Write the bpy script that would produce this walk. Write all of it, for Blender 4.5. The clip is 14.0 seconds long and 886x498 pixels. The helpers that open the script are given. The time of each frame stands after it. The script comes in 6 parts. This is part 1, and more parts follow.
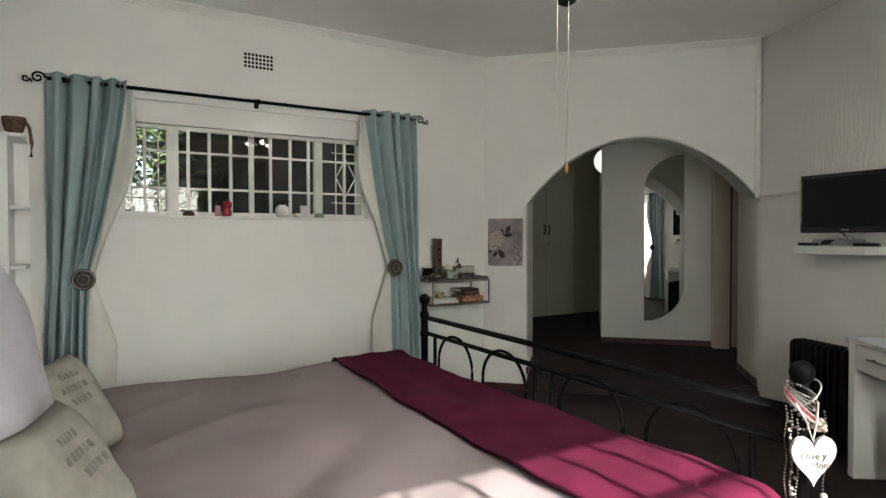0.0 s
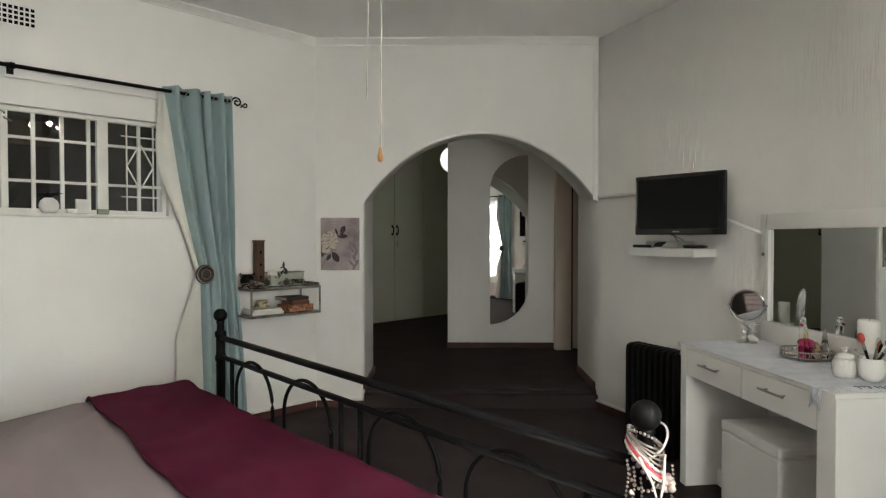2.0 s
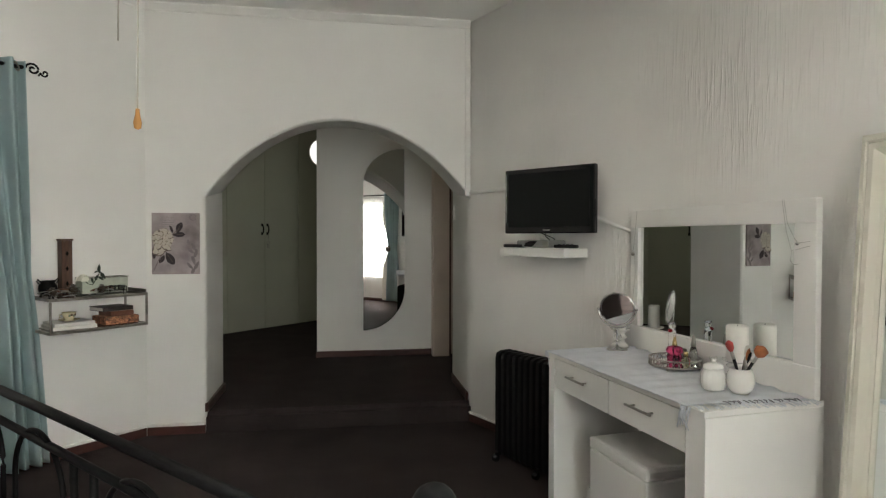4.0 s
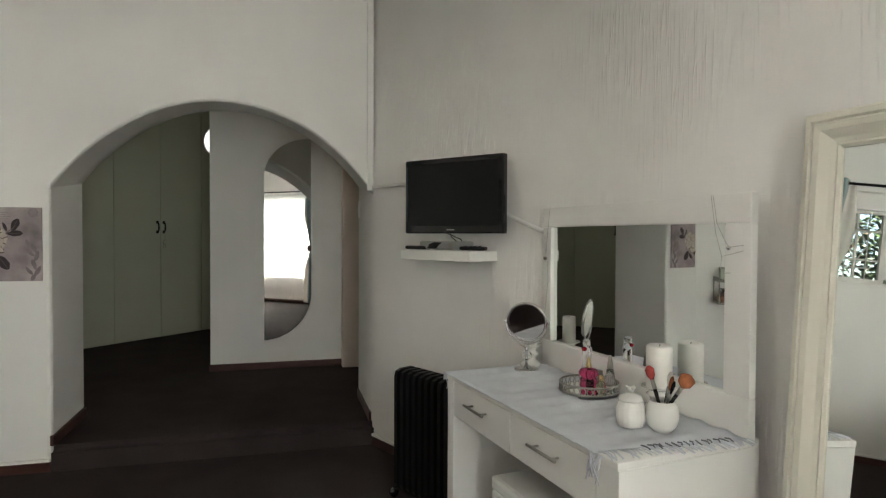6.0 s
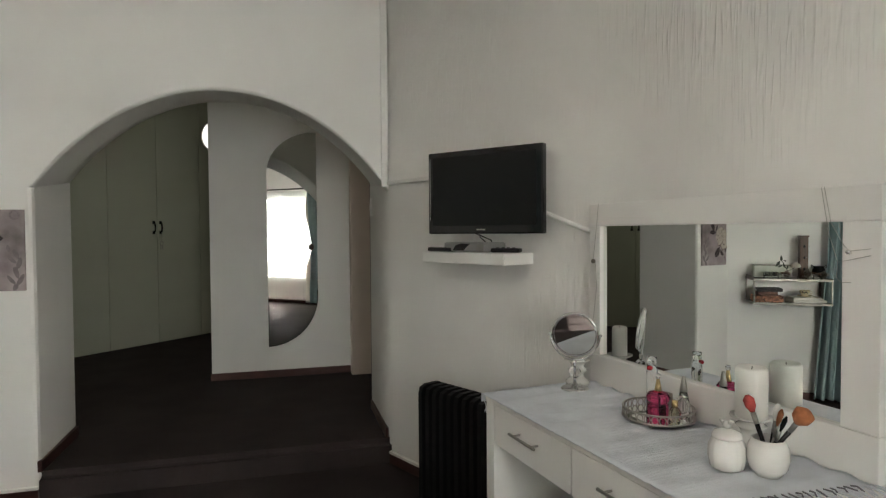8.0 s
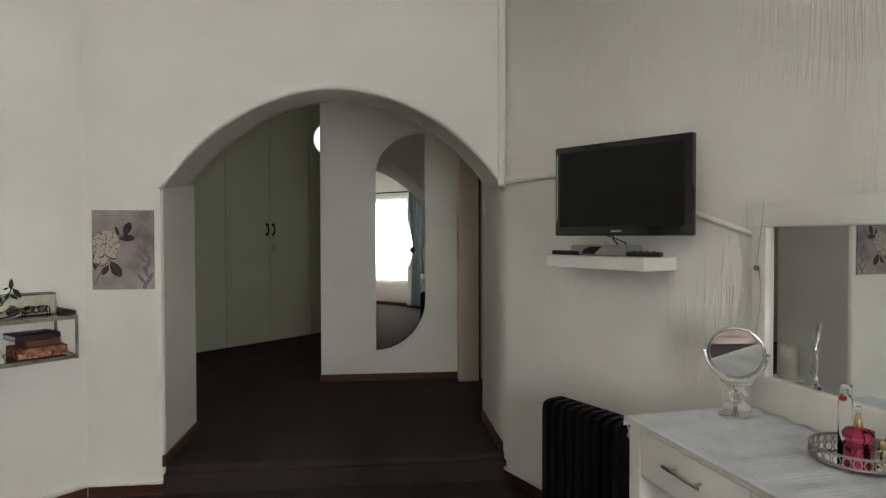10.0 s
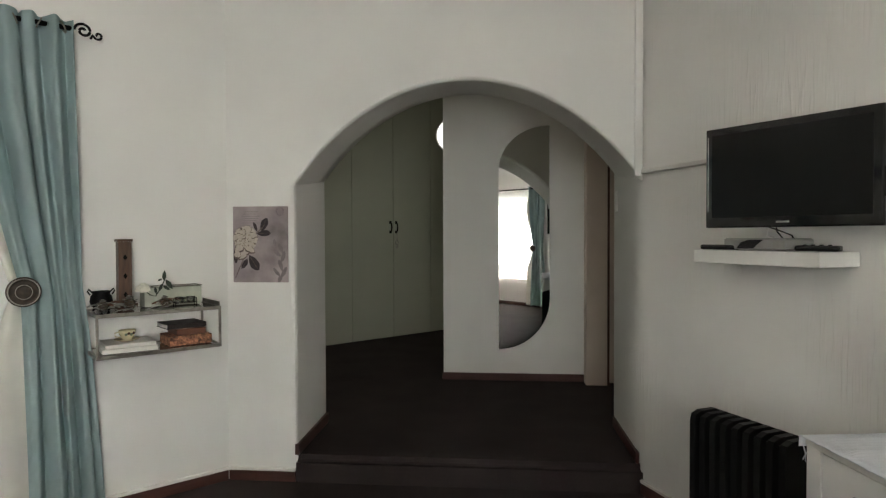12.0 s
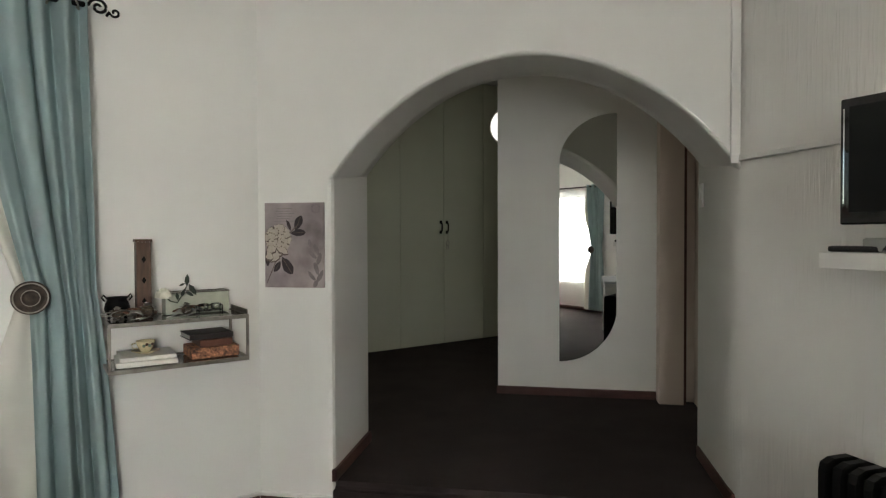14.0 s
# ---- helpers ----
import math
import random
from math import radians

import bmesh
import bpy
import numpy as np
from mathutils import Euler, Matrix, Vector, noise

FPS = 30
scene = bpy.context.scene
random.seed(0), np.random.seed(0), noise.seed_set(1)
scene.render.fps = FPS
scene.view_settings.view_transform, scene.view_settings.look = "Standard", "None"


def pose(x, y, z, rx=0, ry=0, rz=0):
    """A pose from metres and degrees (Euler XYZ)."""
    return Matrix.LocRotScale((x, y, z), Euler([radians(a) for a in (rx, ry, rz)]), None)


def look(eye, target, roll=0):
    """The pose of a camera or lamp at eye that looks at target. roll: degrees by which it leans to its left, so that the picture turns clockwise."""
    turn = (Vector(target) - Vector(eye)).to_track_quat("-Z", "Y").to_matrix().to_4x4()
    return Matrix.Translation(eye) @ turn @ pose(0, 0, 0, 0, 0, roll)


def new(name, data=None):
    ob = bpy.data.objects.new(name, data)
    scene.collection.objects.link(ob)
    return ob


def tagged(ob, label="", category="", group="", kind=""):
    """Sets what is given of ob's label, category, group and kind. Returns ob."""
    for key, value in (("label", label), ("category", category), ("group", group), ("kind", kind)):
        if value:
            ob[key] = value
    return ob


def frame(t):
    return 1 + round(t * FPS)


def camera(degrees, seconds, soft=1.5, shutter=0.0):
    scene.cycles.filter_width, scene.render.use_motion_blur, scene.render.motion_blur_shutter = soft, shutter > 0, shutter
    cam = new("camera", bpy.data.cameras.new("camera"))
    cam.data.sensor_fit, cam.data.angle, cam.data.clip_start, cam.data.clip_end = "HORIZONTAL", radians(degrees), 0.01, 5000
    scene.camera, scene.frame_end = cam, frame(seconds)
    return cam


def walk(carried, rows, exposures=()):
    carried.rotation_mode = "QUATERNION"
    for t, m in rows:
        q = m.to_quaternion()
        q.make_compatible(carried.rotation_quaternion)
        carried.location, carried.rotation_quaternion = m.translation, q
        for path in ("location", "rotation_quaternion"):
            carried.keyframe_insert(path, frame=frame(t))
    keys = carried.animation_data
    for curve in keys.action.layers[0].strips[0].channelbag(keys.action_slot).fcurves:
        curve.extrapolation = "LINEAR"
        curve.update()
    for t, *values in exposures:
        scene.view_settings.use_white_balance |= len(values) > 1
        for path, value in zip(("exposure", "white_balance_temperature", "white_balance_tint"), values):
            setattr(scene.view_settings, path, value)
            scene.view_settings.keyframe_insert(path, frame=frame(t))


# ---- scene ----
cam = camera(73.1, 14.0, soft=1.25)
PATH = [
    (0, (0.598, -0.99, 1.38), (0.11, 0.949, 1.339), -0.1),
    (0.5, (0.658, -0.864, 1.379), (0.299, 1.103, 1.34), -0.1),
    (1, (0.696, -0.754, 1.382), (0.456, 1.231, 1.343), -0.1),
    (1.5, (0.719, -0.588, 1.384), (0.587, 1.407, 1.346), 0.0),
    (2, (0.738, -0.448, 1.385), (0.71, 1.551, 1.346), 0.0),
    (2.5, (0.782, -0.352, 1.378), (0.862, 1.646, 1.341), 0.1),
    (3, (0.86, -0.21, 1.378), (1.022, 1.783, 1.341), 0.1),
    (3.5, (0.943, -0.099, 1.376), (1.173, 1.887, 1.337), 0.0),
    (4, (1.031, 0.018, 1.371), (1.343, 1.993, 1.335), 0.1),
    (6.5, (1.394, 0.582, 1.396), (1.927, 2.509, 1.349), -0.0),
    (7, (1.372, 0.682, 1.412), (1.899, 2.574, 1.357), -0.3),
    (9.5, (1.241, 1.027, 1.402), (1.596, 2.995, 1.36), -0.1),
    (10, (1.222, 1.079, 1.399), (1.433, 3.067, 1.358), -0.1),
    (10.5, (1.217, 1.129, 1.396), (1.297, 3.127, 1.354), -0.1),
    (11, (1.219, 1.176, 1.383), (1.195, 3.175, 1.344), -0.1),
    (11.5, (1.201, 1.199, 1.378), (1.095, 3.196, 1.338), -0.2),
    (12, (1.165, 1.212, 1.37), (0.988, 3.204, 1.329), -0.2),
    (12.5, (1.146, 1.295, 1.356), (0.92, 3.282, 1.319), -0.2),
    (13, (1.118, 1.426, 1.35), (0.837, 3.406, 1.312), -0.2),
    (13.5, (1.115, 1.529, 1.35), (0.793, 3.503, 1.312), -0.2),
    (14, (1.103, 1.652, 1.364), (0.755, 3.621, 1.327), -0.2),
]
walk(cam, [(t, look(eye, target, roll)) for t, eye, target, roll in PATH], exposures=[(0, 2.47), (1.5, 2.68), (2.5, 2.80), (4, 2.84), (9, 2.83), (14, 2.88)])

# ---- world, sun and window light ----
S = 2 ** -0.5
SUN_AZ, SUN_EL = radians(-43), radians(29.8)
SUN_DIR = Vector((math.sin(SUN_AZ) * math.cos(SUN_EL), math.cos(SUN_AZ) * math.cos(SUN_EL), -math.sin(SUN_EL)))
world = bpy.data.worlds.new("world")
scene.world = world
world.use_nodes = True
wn = world.node_tree
sky = wn.nodes.new("ShaderNodeTexSky")
sky.sky_type = "NISHITA"
sky.sun_disc = False
sky.sun_elevation = math.asin(-SUN_DIR.z)
sky.sun_rotation = math.atan2(-SUN_DIR.x, -SUN_DIR.y)
wn.links.new(sky.outputs[0], wn.nodes["Background"].inputs[0])
wn.nodes["Background"].inputs[1].default_value = 0.05

sun_data = bpy.data.lights.new("sun", "SUN")
sun_data.energy = 5.0
sun_data.angle = radians(0.5)
sun_data.color = (1.0, 0.95, 0.88)
sun = new("sun", sun_data)
sun.rotation_mode = "QUATERNION"
sun.rotation_quaternion = SUN_DIR.to_track_quat("-Z", "Y")


def area_light(name, m, w, h, energy, color):
    d = bpy.data.lights.new(name, "AREA")
    d.shape, d.size, d.size_y, d.energy, d.color = "RECTANGLE", w, h, energy, color
    ob = new(name, d)
    ob.matrix_world = m
    return ob


# ---- places: wall frames (x right along the wall, y into the wall, z up) ----
def at_uv(u, v, z=0.0):
    return Vector((-0.41 - u * S + v * S, 4.6 - u * S - v * S, z))


def m_window(u, v=0.0, z=0.0):
    return Matrix.Translation(at_uv(u, v, z)) @ pose(0, 0, 0, 0, 0, 45)


def m_back(u, d=0.0, z=0.0):
    return Matrix.Translation(at_uv(u, 5.6 - d, z)) @ pose(0, 0, 0, 0, 0, -135)


def m_head(v, d=0.0, z=0.0):
    return Matrix.Translation(at_uv(4.25 - d, v, z)) @ pose(0, 0, 0, 0, 0, 135)


def m_tv(a, d=0.0, z=0.0):
    return pose(1.97, 4.6, 0, 0, 0, -65) @ Matrix.Translation((a, -d, z))


TABLE_N = Vector((math.cos(radians(8)), math.sin(radians(8)), 0))


def m_table(tang, off, z=0.0):
    p = TABLE_N * off + Vector((-TABLE_N.y, TABLE_N.x, 0)) * tang
    return Matrix.Translation((p.x, p.y, z)) @ pose(0, 0, 0, 0, 0, -82)


# light of the sky in the opening of the large window behind the walk
area_light("window_skylight", m_back(2.285, -0.16, 1.49) @ pose(0, 0, 0, 90, 0, 180), 1.30, 1.36, 9.0, (0.965, 0.985, 0.965))
# Added lamp at an unseen opening; brightens the passage from the left.
area_light("passage_fill_light", pose(-2.75, 5.75, 1.80, 90, 0, -90), 0.88, 1.18, 0.8, (1.0, 0.98, 0.78))


# ---- materials ----
def mat(name, color, rough=0.6, metal=0.0, var=0.08, scale=8.0, bump=0.0, bscale=60.0, stretch=(1, 1, 1), spec=0.5, coat=0.0, sheen=0.0, fine=0.0):
    m = bpy.data.materials.new(name)
    m.use_nodes = True
    nt = m.node_tree
    b = nt.nodes["Principled BSDF"]
    b.inputs["Roughness"].default_value = rough
    b.inputs["Metallic"].default_value = metal
    b.inputs["Specular IOR Level"].default_value = spec
    b.inputs["Coat Weight"].default_value = coat
    b.inputs["Sheen Weight"].default_value = sheen
    tc = nt.nodes.new("ShaderNodeTexCoord")
    mp = nt.nodes.new("ShaderNodeMapping")
    mp.inputs["Scale"].default_value = stretch
    nt.links.new(tc.outputs["Object"], mp.inputs["Vector"])
    nz = nt.nodes.new("ShaderNodeTexNoise")
    nz.inputs["Scale"].default_value = scale
    nz.inputs["Detail"].default_value = 5
    nt.links.new(mp.outputs[0], nz.inputs["Vector"])
    ramp = nt.nodes.new("ShaderNodeMapRange")
    ramp.inputs[1].default_value, ramp.inputs[2].default_value = 0.3, 0.7
    ramp.inputs[3].default_value, ramp.inputs[4].default_value = 1 - var, 1 + var
    nt.links.new(nz.outputs["Fac"], ramp.inputs[0])
    mul = nt.nodes.new("ShaderNodeMix")
    mul.data_type, mul.blend_type = "RGBA", "MULTIPLY"
    mul.inputs[0].default_value = 1
    mul.inputs[6].default_value = (*color, 1)
    nt.links.new(ramp.outputs[0], mul.inputs[7])
    last = mul.outputs[2]
    if fine:
        n2 = nt.nodes.new("ShaderNodeTexNoise")
        n2.inputs["Scale"].default_value = bscale
        n2.inputs["Detail"].default_value = 3
        nt.links.new(mp.outputs[0], n2.inputs["Vector"])
        r2 = nt.nodes.new("ShaderNodeMapRange")
        r2.inputs[1].default_value, r2.inputs[2].default_value = 0.3, 0.7
        r2.inputs[3].default_value, r2.inputs[4].default_value = 1 - fine, 1 + fine
        nt.links.new(n2.outputs["Fac"], r2.inputs[0])
        mul2 = nt.nodes.new("ShaderNodeMix")
        mul2.data_type, mul2.blend_type = "RGBA", "MULTIPLY"
        mul2.inputs[0].default_value = 1
        nt.links.new(last, mul2.inputs[6])
        nt.links.new(r2.outputs[0], mul2.inputs[7])
        last = mul2.outputs[2]
    nt.links.new(last, b.inputs["Base Color"])
    if bump:
        nb = nt.nodes.new("ShaderNodeTexNoise")
        nb.inputs["Scale"].default_value = bscale
        nb.inputs["Detail"].default_value = 4
        nt.links.new(mp.outputs[0], nb.inputs["Vector"])
        bp = nt.nodes.new("ShaderNodeBump")
        bp.inputs["Strength"].default_value = bump
        bp.inputs["Distance"].default_value = 0.01
        nt.links.new(nb.outputs["Fac"], bp.inputs["Height"])
        nt.links.new(bp.outputs[0], b.inputs["Normal"])
    return m


def streaked_plaster(name, color, depth):
    """Painted trowelled plaster: shallow vertical runs, in patches."""
    m = mat(name, color, 0.62, var=0.03, scale=2.0)
    nt = m.node_tree
    b = nt.nodes["Principled BSDF"]
    tc = nt.nodes.new("ShaderNodeTexCoord")
    mp = nt.nodes.new("ShaderNodeMapping")
    mp.inputs["Scale"].default_value = (62, 62, 4.2)
    nt.links.new(tc.outputs["Object"], mp.inputs[0])
    n1 = nt.nodes.new("ShaderNodeTexNoise")
    n1.inputs["Scale"].default_value, n1.inputs["Detail"].default_value, n1.inputs["Distortion"].default_value = 1.0, 1.6, 0.7
    nt.links.new(mp.outputs[0], n1.inputs["Vector"])
    r1 = nt.nodes.new("ShaderNodeMapRange")
    r1.interpolation_type = "SMOOTHSTEP"
    r1.inputs[1].default_value, r1.inputs[2].default_value = 0.42, 0.74
    nt.links.new(n1.outputs["Fac"], r1.inputs[0])
    n2 = nt.nodes.new("ShaderNodeTexNoise")
    n2.inputs["Scale"].default_value = 1.7
    nt.links.new(tc.outputs["Object"], n2.inputs["Vector"])
    r2 = nt.nodes.new("ShaderNodeMapRange")
    r2.inputs[1].default_value, r2.inputs[2].default_value = 0.36, 0.60
    nt.links.new(n2.outputs["Fac"], r2.inputs[0])
    mu = nt.nodes.new("ShaderNodeMath")
    mu.operation = "MULTIPLY"
    nt.links.new(r1.outputs[0], mu.inputs[0])
    sp = nt.nodes.new("ShaderNodeSeparateXYZ")
    nt.links.new(tc.outputs["Object"], sp.inputs[0])
    fade = nt.nodes.new("ShaderNodeMapRange")
    fade.inputs[1].default_value, fade.inputs[2].default_value = 4.3, 2.6
    fade.inputs[3].default_value, fade.inputs[4].default_value = 0.35, 1.0
    nt.links.new(sp.outputs["Y"], fade.inputs[0])
    patch = nt.nodes.new("ShaderNodeMath")
    patch.operation = "MULTIPLY"
    nt.links.new(r2.outputs[0], patch.inputs[0])
    nt.links.new(fade.outputs[0], patch.inputs[1])
    nt.links.new(patch.outputs[0], mu.inputs[1])
    n3 = nt.nodes.new("ShaderNodeTexNoise")
    n3.inputs["Scale"].default_value, n3.inputs["Detail"].default_value = 30, 3
    nt.links.new(tc.outputs["Object"], n3.inputs["Vector"])
    ad = nt.nodes.new("ShaderNodeMath")
    ad.operation = "MULTIPLY_ADD"
    ad.inputs[1].default_value = 0.12
    nt.links.new(n3.outputs["Fac"], ad.inputs[0])
    nt.links.new(mu.outputs[0], ad.inputs[2])
    bp = nt.nodes.new("ShaderNodeBump")
    bp.inputs["Strength"].default_value = depth
    bp.inputs["Distance"].default_value = 0.008
    nt.links.new(ad.outputs[0], bp.inputs["Height"])
    nt.links.new(bp.outputs[0], b.inputs["Normal"])
    return m


def glass_mat(name, color=(1, 1, 1), rough=0.0):
    m = bpy.data.materials.new(name)
    m.use_nodes = True
    b = m.node_tree.nodes["Principled BSDF"]
    b.inputs["Base Color"].default_value = (*color, 1)
    b.inputs["Roughness"].default_value = rough
    b.inputs["Transmission Weight"].default_value = 1
    b.inputs["IOR"].default_value = 1.45
    return m


def mirror_mat(name, color=(0.85, 0.87, 0.85)):
    m = bpy.data.materials.new(name)
    m.use_nodes = True
    b = m.node_tree.nodes["Principled BSDF"]
    b.inputs["Base Color"].default_value = (*color, 1)
    b.inputs["Metallic"].default_value = 1
    b.inputs["Roughness"].default_value = 0.01
    return m


def glow_mat(name, color, strength):
    m = bpy.data.materials.new(name)
    m.use_nodes = True
    b = m.node_tree.nodes["Principled BSDF"]
    b.inputs["Base Color"].default_value = (*color, 1)
    b.inputs["Emission Color"].default_value = (*color, 1)
    b.inputs["Emission Strength"].default_value = strength
    return m


def sheer_mat(name, color, clear):
    m = bpy.data.materials.new(name)
    m.use_nodes = True
    nt = m.node_tree
    nt.nodes.remove(nt.nodes["Principled BSDF"])
    out = nt.nodes["Material Output"]
    tr = nt.nodes.new("ShaderNodeBsdfTransparent")
    tl = nt.nodes.new("ShaderNodeBsdfTranslucent")
    df = nt.nodes.new("ShaderNodeBsdfDiffuse")
    tl.inputs[0].default_value = df.inputs[0].default_value = (*color, 1)
    a = nt.nodes.new("ShaderNodeMixShader")
    a.inputs[0].default_value = 0.6
    nt.links.new(df.outputs[0], a.inputs[1])
    nt.links.new(tl.outputs[0], a.inputs[2])
    c = nt.nodes.new("ShaderNodeMixShader")
    c.inputs[0].default_value = clear
    nt.links.new(a.outputs[0], c.inputs[1])
    nt.links.new(tr.outputs[0], c.inputs[2])
    nt.links.new(c.outputs[0], out.inputs[0])
    return m


M_WALL = mat("wall_paint", (0.84, 0.83, 0.80), 0.6, var=0.025, scale=1.6, bump=0.06, bscale=35)
M_WALL_TV = streaked_plaster("streaked_wall_paint", (0.84, 0.83, 0.80), 0.55)
M_CEIL = mat("ceiling_paint", (0.84, 0.83, 0.80), 0.75, var=0.02, scale=1.5)
M_CORNICE = mat("cornice_paint", (0.80, 0.79, 0.76), 0.6, var=0.02)
# One even warm cream for the side wall, nib and door leaf.
M_NIB = mat("even_warm_cream", (0.66, 0.57, 0.50), 0.55, var=0.04, scale=3, bump=0.05, bscale=40)
M_CARPET = mat("carpet", (0.045, 0.035, 0.034), 0.95, var=0.16, scale=3.0, bump=0.5, bscale=420, spec=0.1, fine=0.3)
M_SKIRT = mat("varnished_skirting", (0.075, 0.030, 0.024), 0.35, var=0.3, scale=4, stretch=(1, 1, 8), bump=0.05)
M_WHITE = mat("white_lacquer", (0.86, 0.85, 0.82), 0.35, var=0.02, scale=3)
M_CREAM = mat("cream_paint", (0.74, 0.72, 0.62), 0.35, var=0.03, scale=3)
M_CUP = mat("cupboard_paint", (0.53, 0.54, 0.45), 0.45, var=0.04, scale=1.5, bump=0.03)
M_BLACK = mat("black_metal", (0.005, 0.005, 0.005), 0.5, 0.0, spec=0.10, var=0.2, scale=30, bump=0.05, bscale=120)
M_PLASTIC = mat("black_plastic", (0.010, 0.010, 0.011), 0.22, var=0.1)
M_SCREEN = mat("tv_screen", (0.005, 0.005, 0.005), 0.35, var=0.05, spec=0.25)
M_RAD = mat("radiator_black", (0.006, 0.006, 0.006), 0.5, var=0.1, spec=0.25)
M_GLOSS = mat("gloss_black", (0.006, 0.006, 0.006), 0.06, var=0.02)
M_STEEL = mat("brushed_metal", (0.42, 0.41, 0.38), 0.28, 1.0, var=0.12, scale=20)
M_CHROME = mat("chrome", (0.75, 0.75, 0.75), 0.07, 1.0, var=0.03)
M_PEWTER = mat("tarnished_metal", (0.30, 0.28, 0.25), 0.38, 0.9, var=0.35, scale=18, bump=0.1, bscale=90)
M_TEAL = mat("teal_curtain_cloth", (0.325, 0.425, 0.435), 0.85, var=0.06, scale=5, bump=0.25, bscale=500, spec=0.2, fine=0.06)
M_LINING = mat("curtain_lining", (0.70, 0.69, 0.63), 0.9, var=0.04, scale=6, bump=0.1, bscale=300, spec=0.2)
M_DUVET = mat("lilac_grey_cotton", (0.235, 0.195, 0.20), 0.9, var=0.05, scale=4, bump=0.12, bscale=300, spec=0.15)
M_THROW = mat("burgundy_throw", (0.064, 0.0055, 0.020), 0.9, var=0.2, scale=6, bump=0.3, bscale=260, spec=0.1)
M_PILLOW = mat("pale_grey_pillow", (0.40, 0.39, 0.42), 0.9, var=0.04, scale=8, bump=0.9, bscale=11, spec=0.2)
M_LINEN = mat("printed_linen", (0.24, 0.23, 0.20), 0.9, var=0.15, scale=14, bump=0.2, bscale=350, spec=0.2)
M_INK = mat("faded_print", (0.15, 0.145, 0.13), 0.9, var=0.3, scale=40)
M_GLASS = glass_mat("clear_glass")
M_PANE = glass_mat("window_glass", (0.97, 0.99, 0.98))
M_MIRROR = mirror_mat("mirror_silver")
M_SHEER = sheer_mat("lace_sheer", (0.90, 0.90, 0.88), 0.74)
M_LEAF = mat("garden_leaves", (0.055, 0.085, 0.030), 0.45, var=0.5, scale=4)
M_BARK = mat("bark", (0.08, 0.06, 0.04), 0.9, var=0.4, scale=10, bump=0.4)
M_GROUND = mat("garden_paving", (0.18, 0.16, 0.13), 0.9, var=0.3, scale=2, bump=0.2, bscale=20)
M_DARKWOOD = mat("dark_wood", (0.085, 0.040, 0.022), 0.45, var=0.35, scale=10, stretch=(6, 6, 1), bump=0.1)
M_CERAMIC = mat("white_glazed_ceramic", (0.80, 0.79, 0.75), 0.12, var=0.02)
M_WAX = mat("candle_wax", (0.86, 0.85, 0.80), 0.45, var=0.03)
M_PAPER = mat("paper", (0.72, 0.71, 0.67), 0.8, var=0.05, scale=20)

M_SHELFGLASS = mat("grey_glass_plate", (0.20, 0.20, 0.18), 0.08, var=0.1, coat=0.3)
M_SHELFGLASS.node_tree.nodes["Principled BSDF"].inputs["Transmission Weight"].default_value = 0.6
M_BOXGLASS = glass_mat("greenish_glass", (0.93, 0.96, 0.90))
M_FROSTBOX = mat("frosted_green_glass", (0.50, 0.53, 0.44), 0.25, var=0.1, scale=18)
M_PETALW = mat("white_silk_petals", (0.78, 0.76, 0.66), 0.8, var=0.06, scale=30)
M_STEM = mat("dark_green_leaves", (0.020, 0.034, 0.020), 0.5, var=0.3, scale=30)
M_CONE = mat("frosted_cone", (0.20, 0.18, 0.165), 0.8, var=0.7, scale=60)
M_SILVERLEAF = mat("silver_leaves", (0.42, 0.42, 0.39), 0.5, 0.3, var=0.25, scale=40)
M_BROWNLEAF = mat("brown_leaves", (0.17, 0.08, 0.045), 0.7, var=0.3, scale=40)
M_CUPCREAM = mat("cream_china", (0.66, 0.58, 0.38), 0.2, var=0.08, scale=60)
M_FLORAL = mat("floral_paper", (0.34, 0.15, 0.08), 0.6, var=0.85, scale=55, fine=0.5, bscale=120)
M_RUNNER = mat("white_woven_cotton", (0.70, 0.725, 0.77), 0.95, var=0.07, scale=12, bump=0.35, bscale=420, spec=0.1)
M_SILVERPL = mat("silver_plastic", (0.40, 0.40, 0.39), 0.3, 0.5, var=0.05)
M_CORD = mat("pale_cord", (0.42, 0.40, 0.34), 0.7, var=0.1)
M_ORANGEWOOD = mat("orange_wood", (0.45, 0.22, 0.06), 0.4, var=0.15)
M_BASKET = mat("woven_brown", (0.13, 0.075, 0.045), 0.8, var=0.5, scale=50, bump=0.4, bscale=120)
M_PEARL = mat("rosy_pearl", (0.34, 0.27, 0.24), 0.25, var=0.25, scale=60)
M_TURQ = mat("pale_turquoise", (0.42, 0.62, 0.66), 0.3, var=0.1)
M_HEART = mat("whitewashed_wood", (0.46, 0.44, 0.43), 0.7, var=0.08, scale=20)
M_STAMP = mat("grey_stamp", (0.10, 0.07, 0.07), 0.8, var=0.2)


# ---- mesh helpers ----
def bmbox(bm, x0, x1, y0, y1, z0, z1, bevel=0.0, m=None):
    vs = [bm.verts.new((x, y, z)) for x in (x0, x1) for y in (y0, y1) for z in (z0, z1)]
    fs = [bm.faces.new([vs[i] for i in q]) for q in ((0, 1, 3, 2), (4, 6, 7, 5), (0, 4, 5, 1), (2, 3, 7, 6), (0, 2, 6, 4), (1, 5, 7, 3))]
    if bevel:
        es = list({e for f in fs for e in f.edges})
        r = bmesh.ops.bevel(bm, geom=es, offset=bevel, segments=2, profile=0.6, affect="EDGES")
        vs = list({v for f in r["faces"] for v in f.verts} | {v for v in vs if v.is_valid})
    if m is not None:
        bmesh.ops.transform(bm, matrix=m, verts=vs)
    return vs


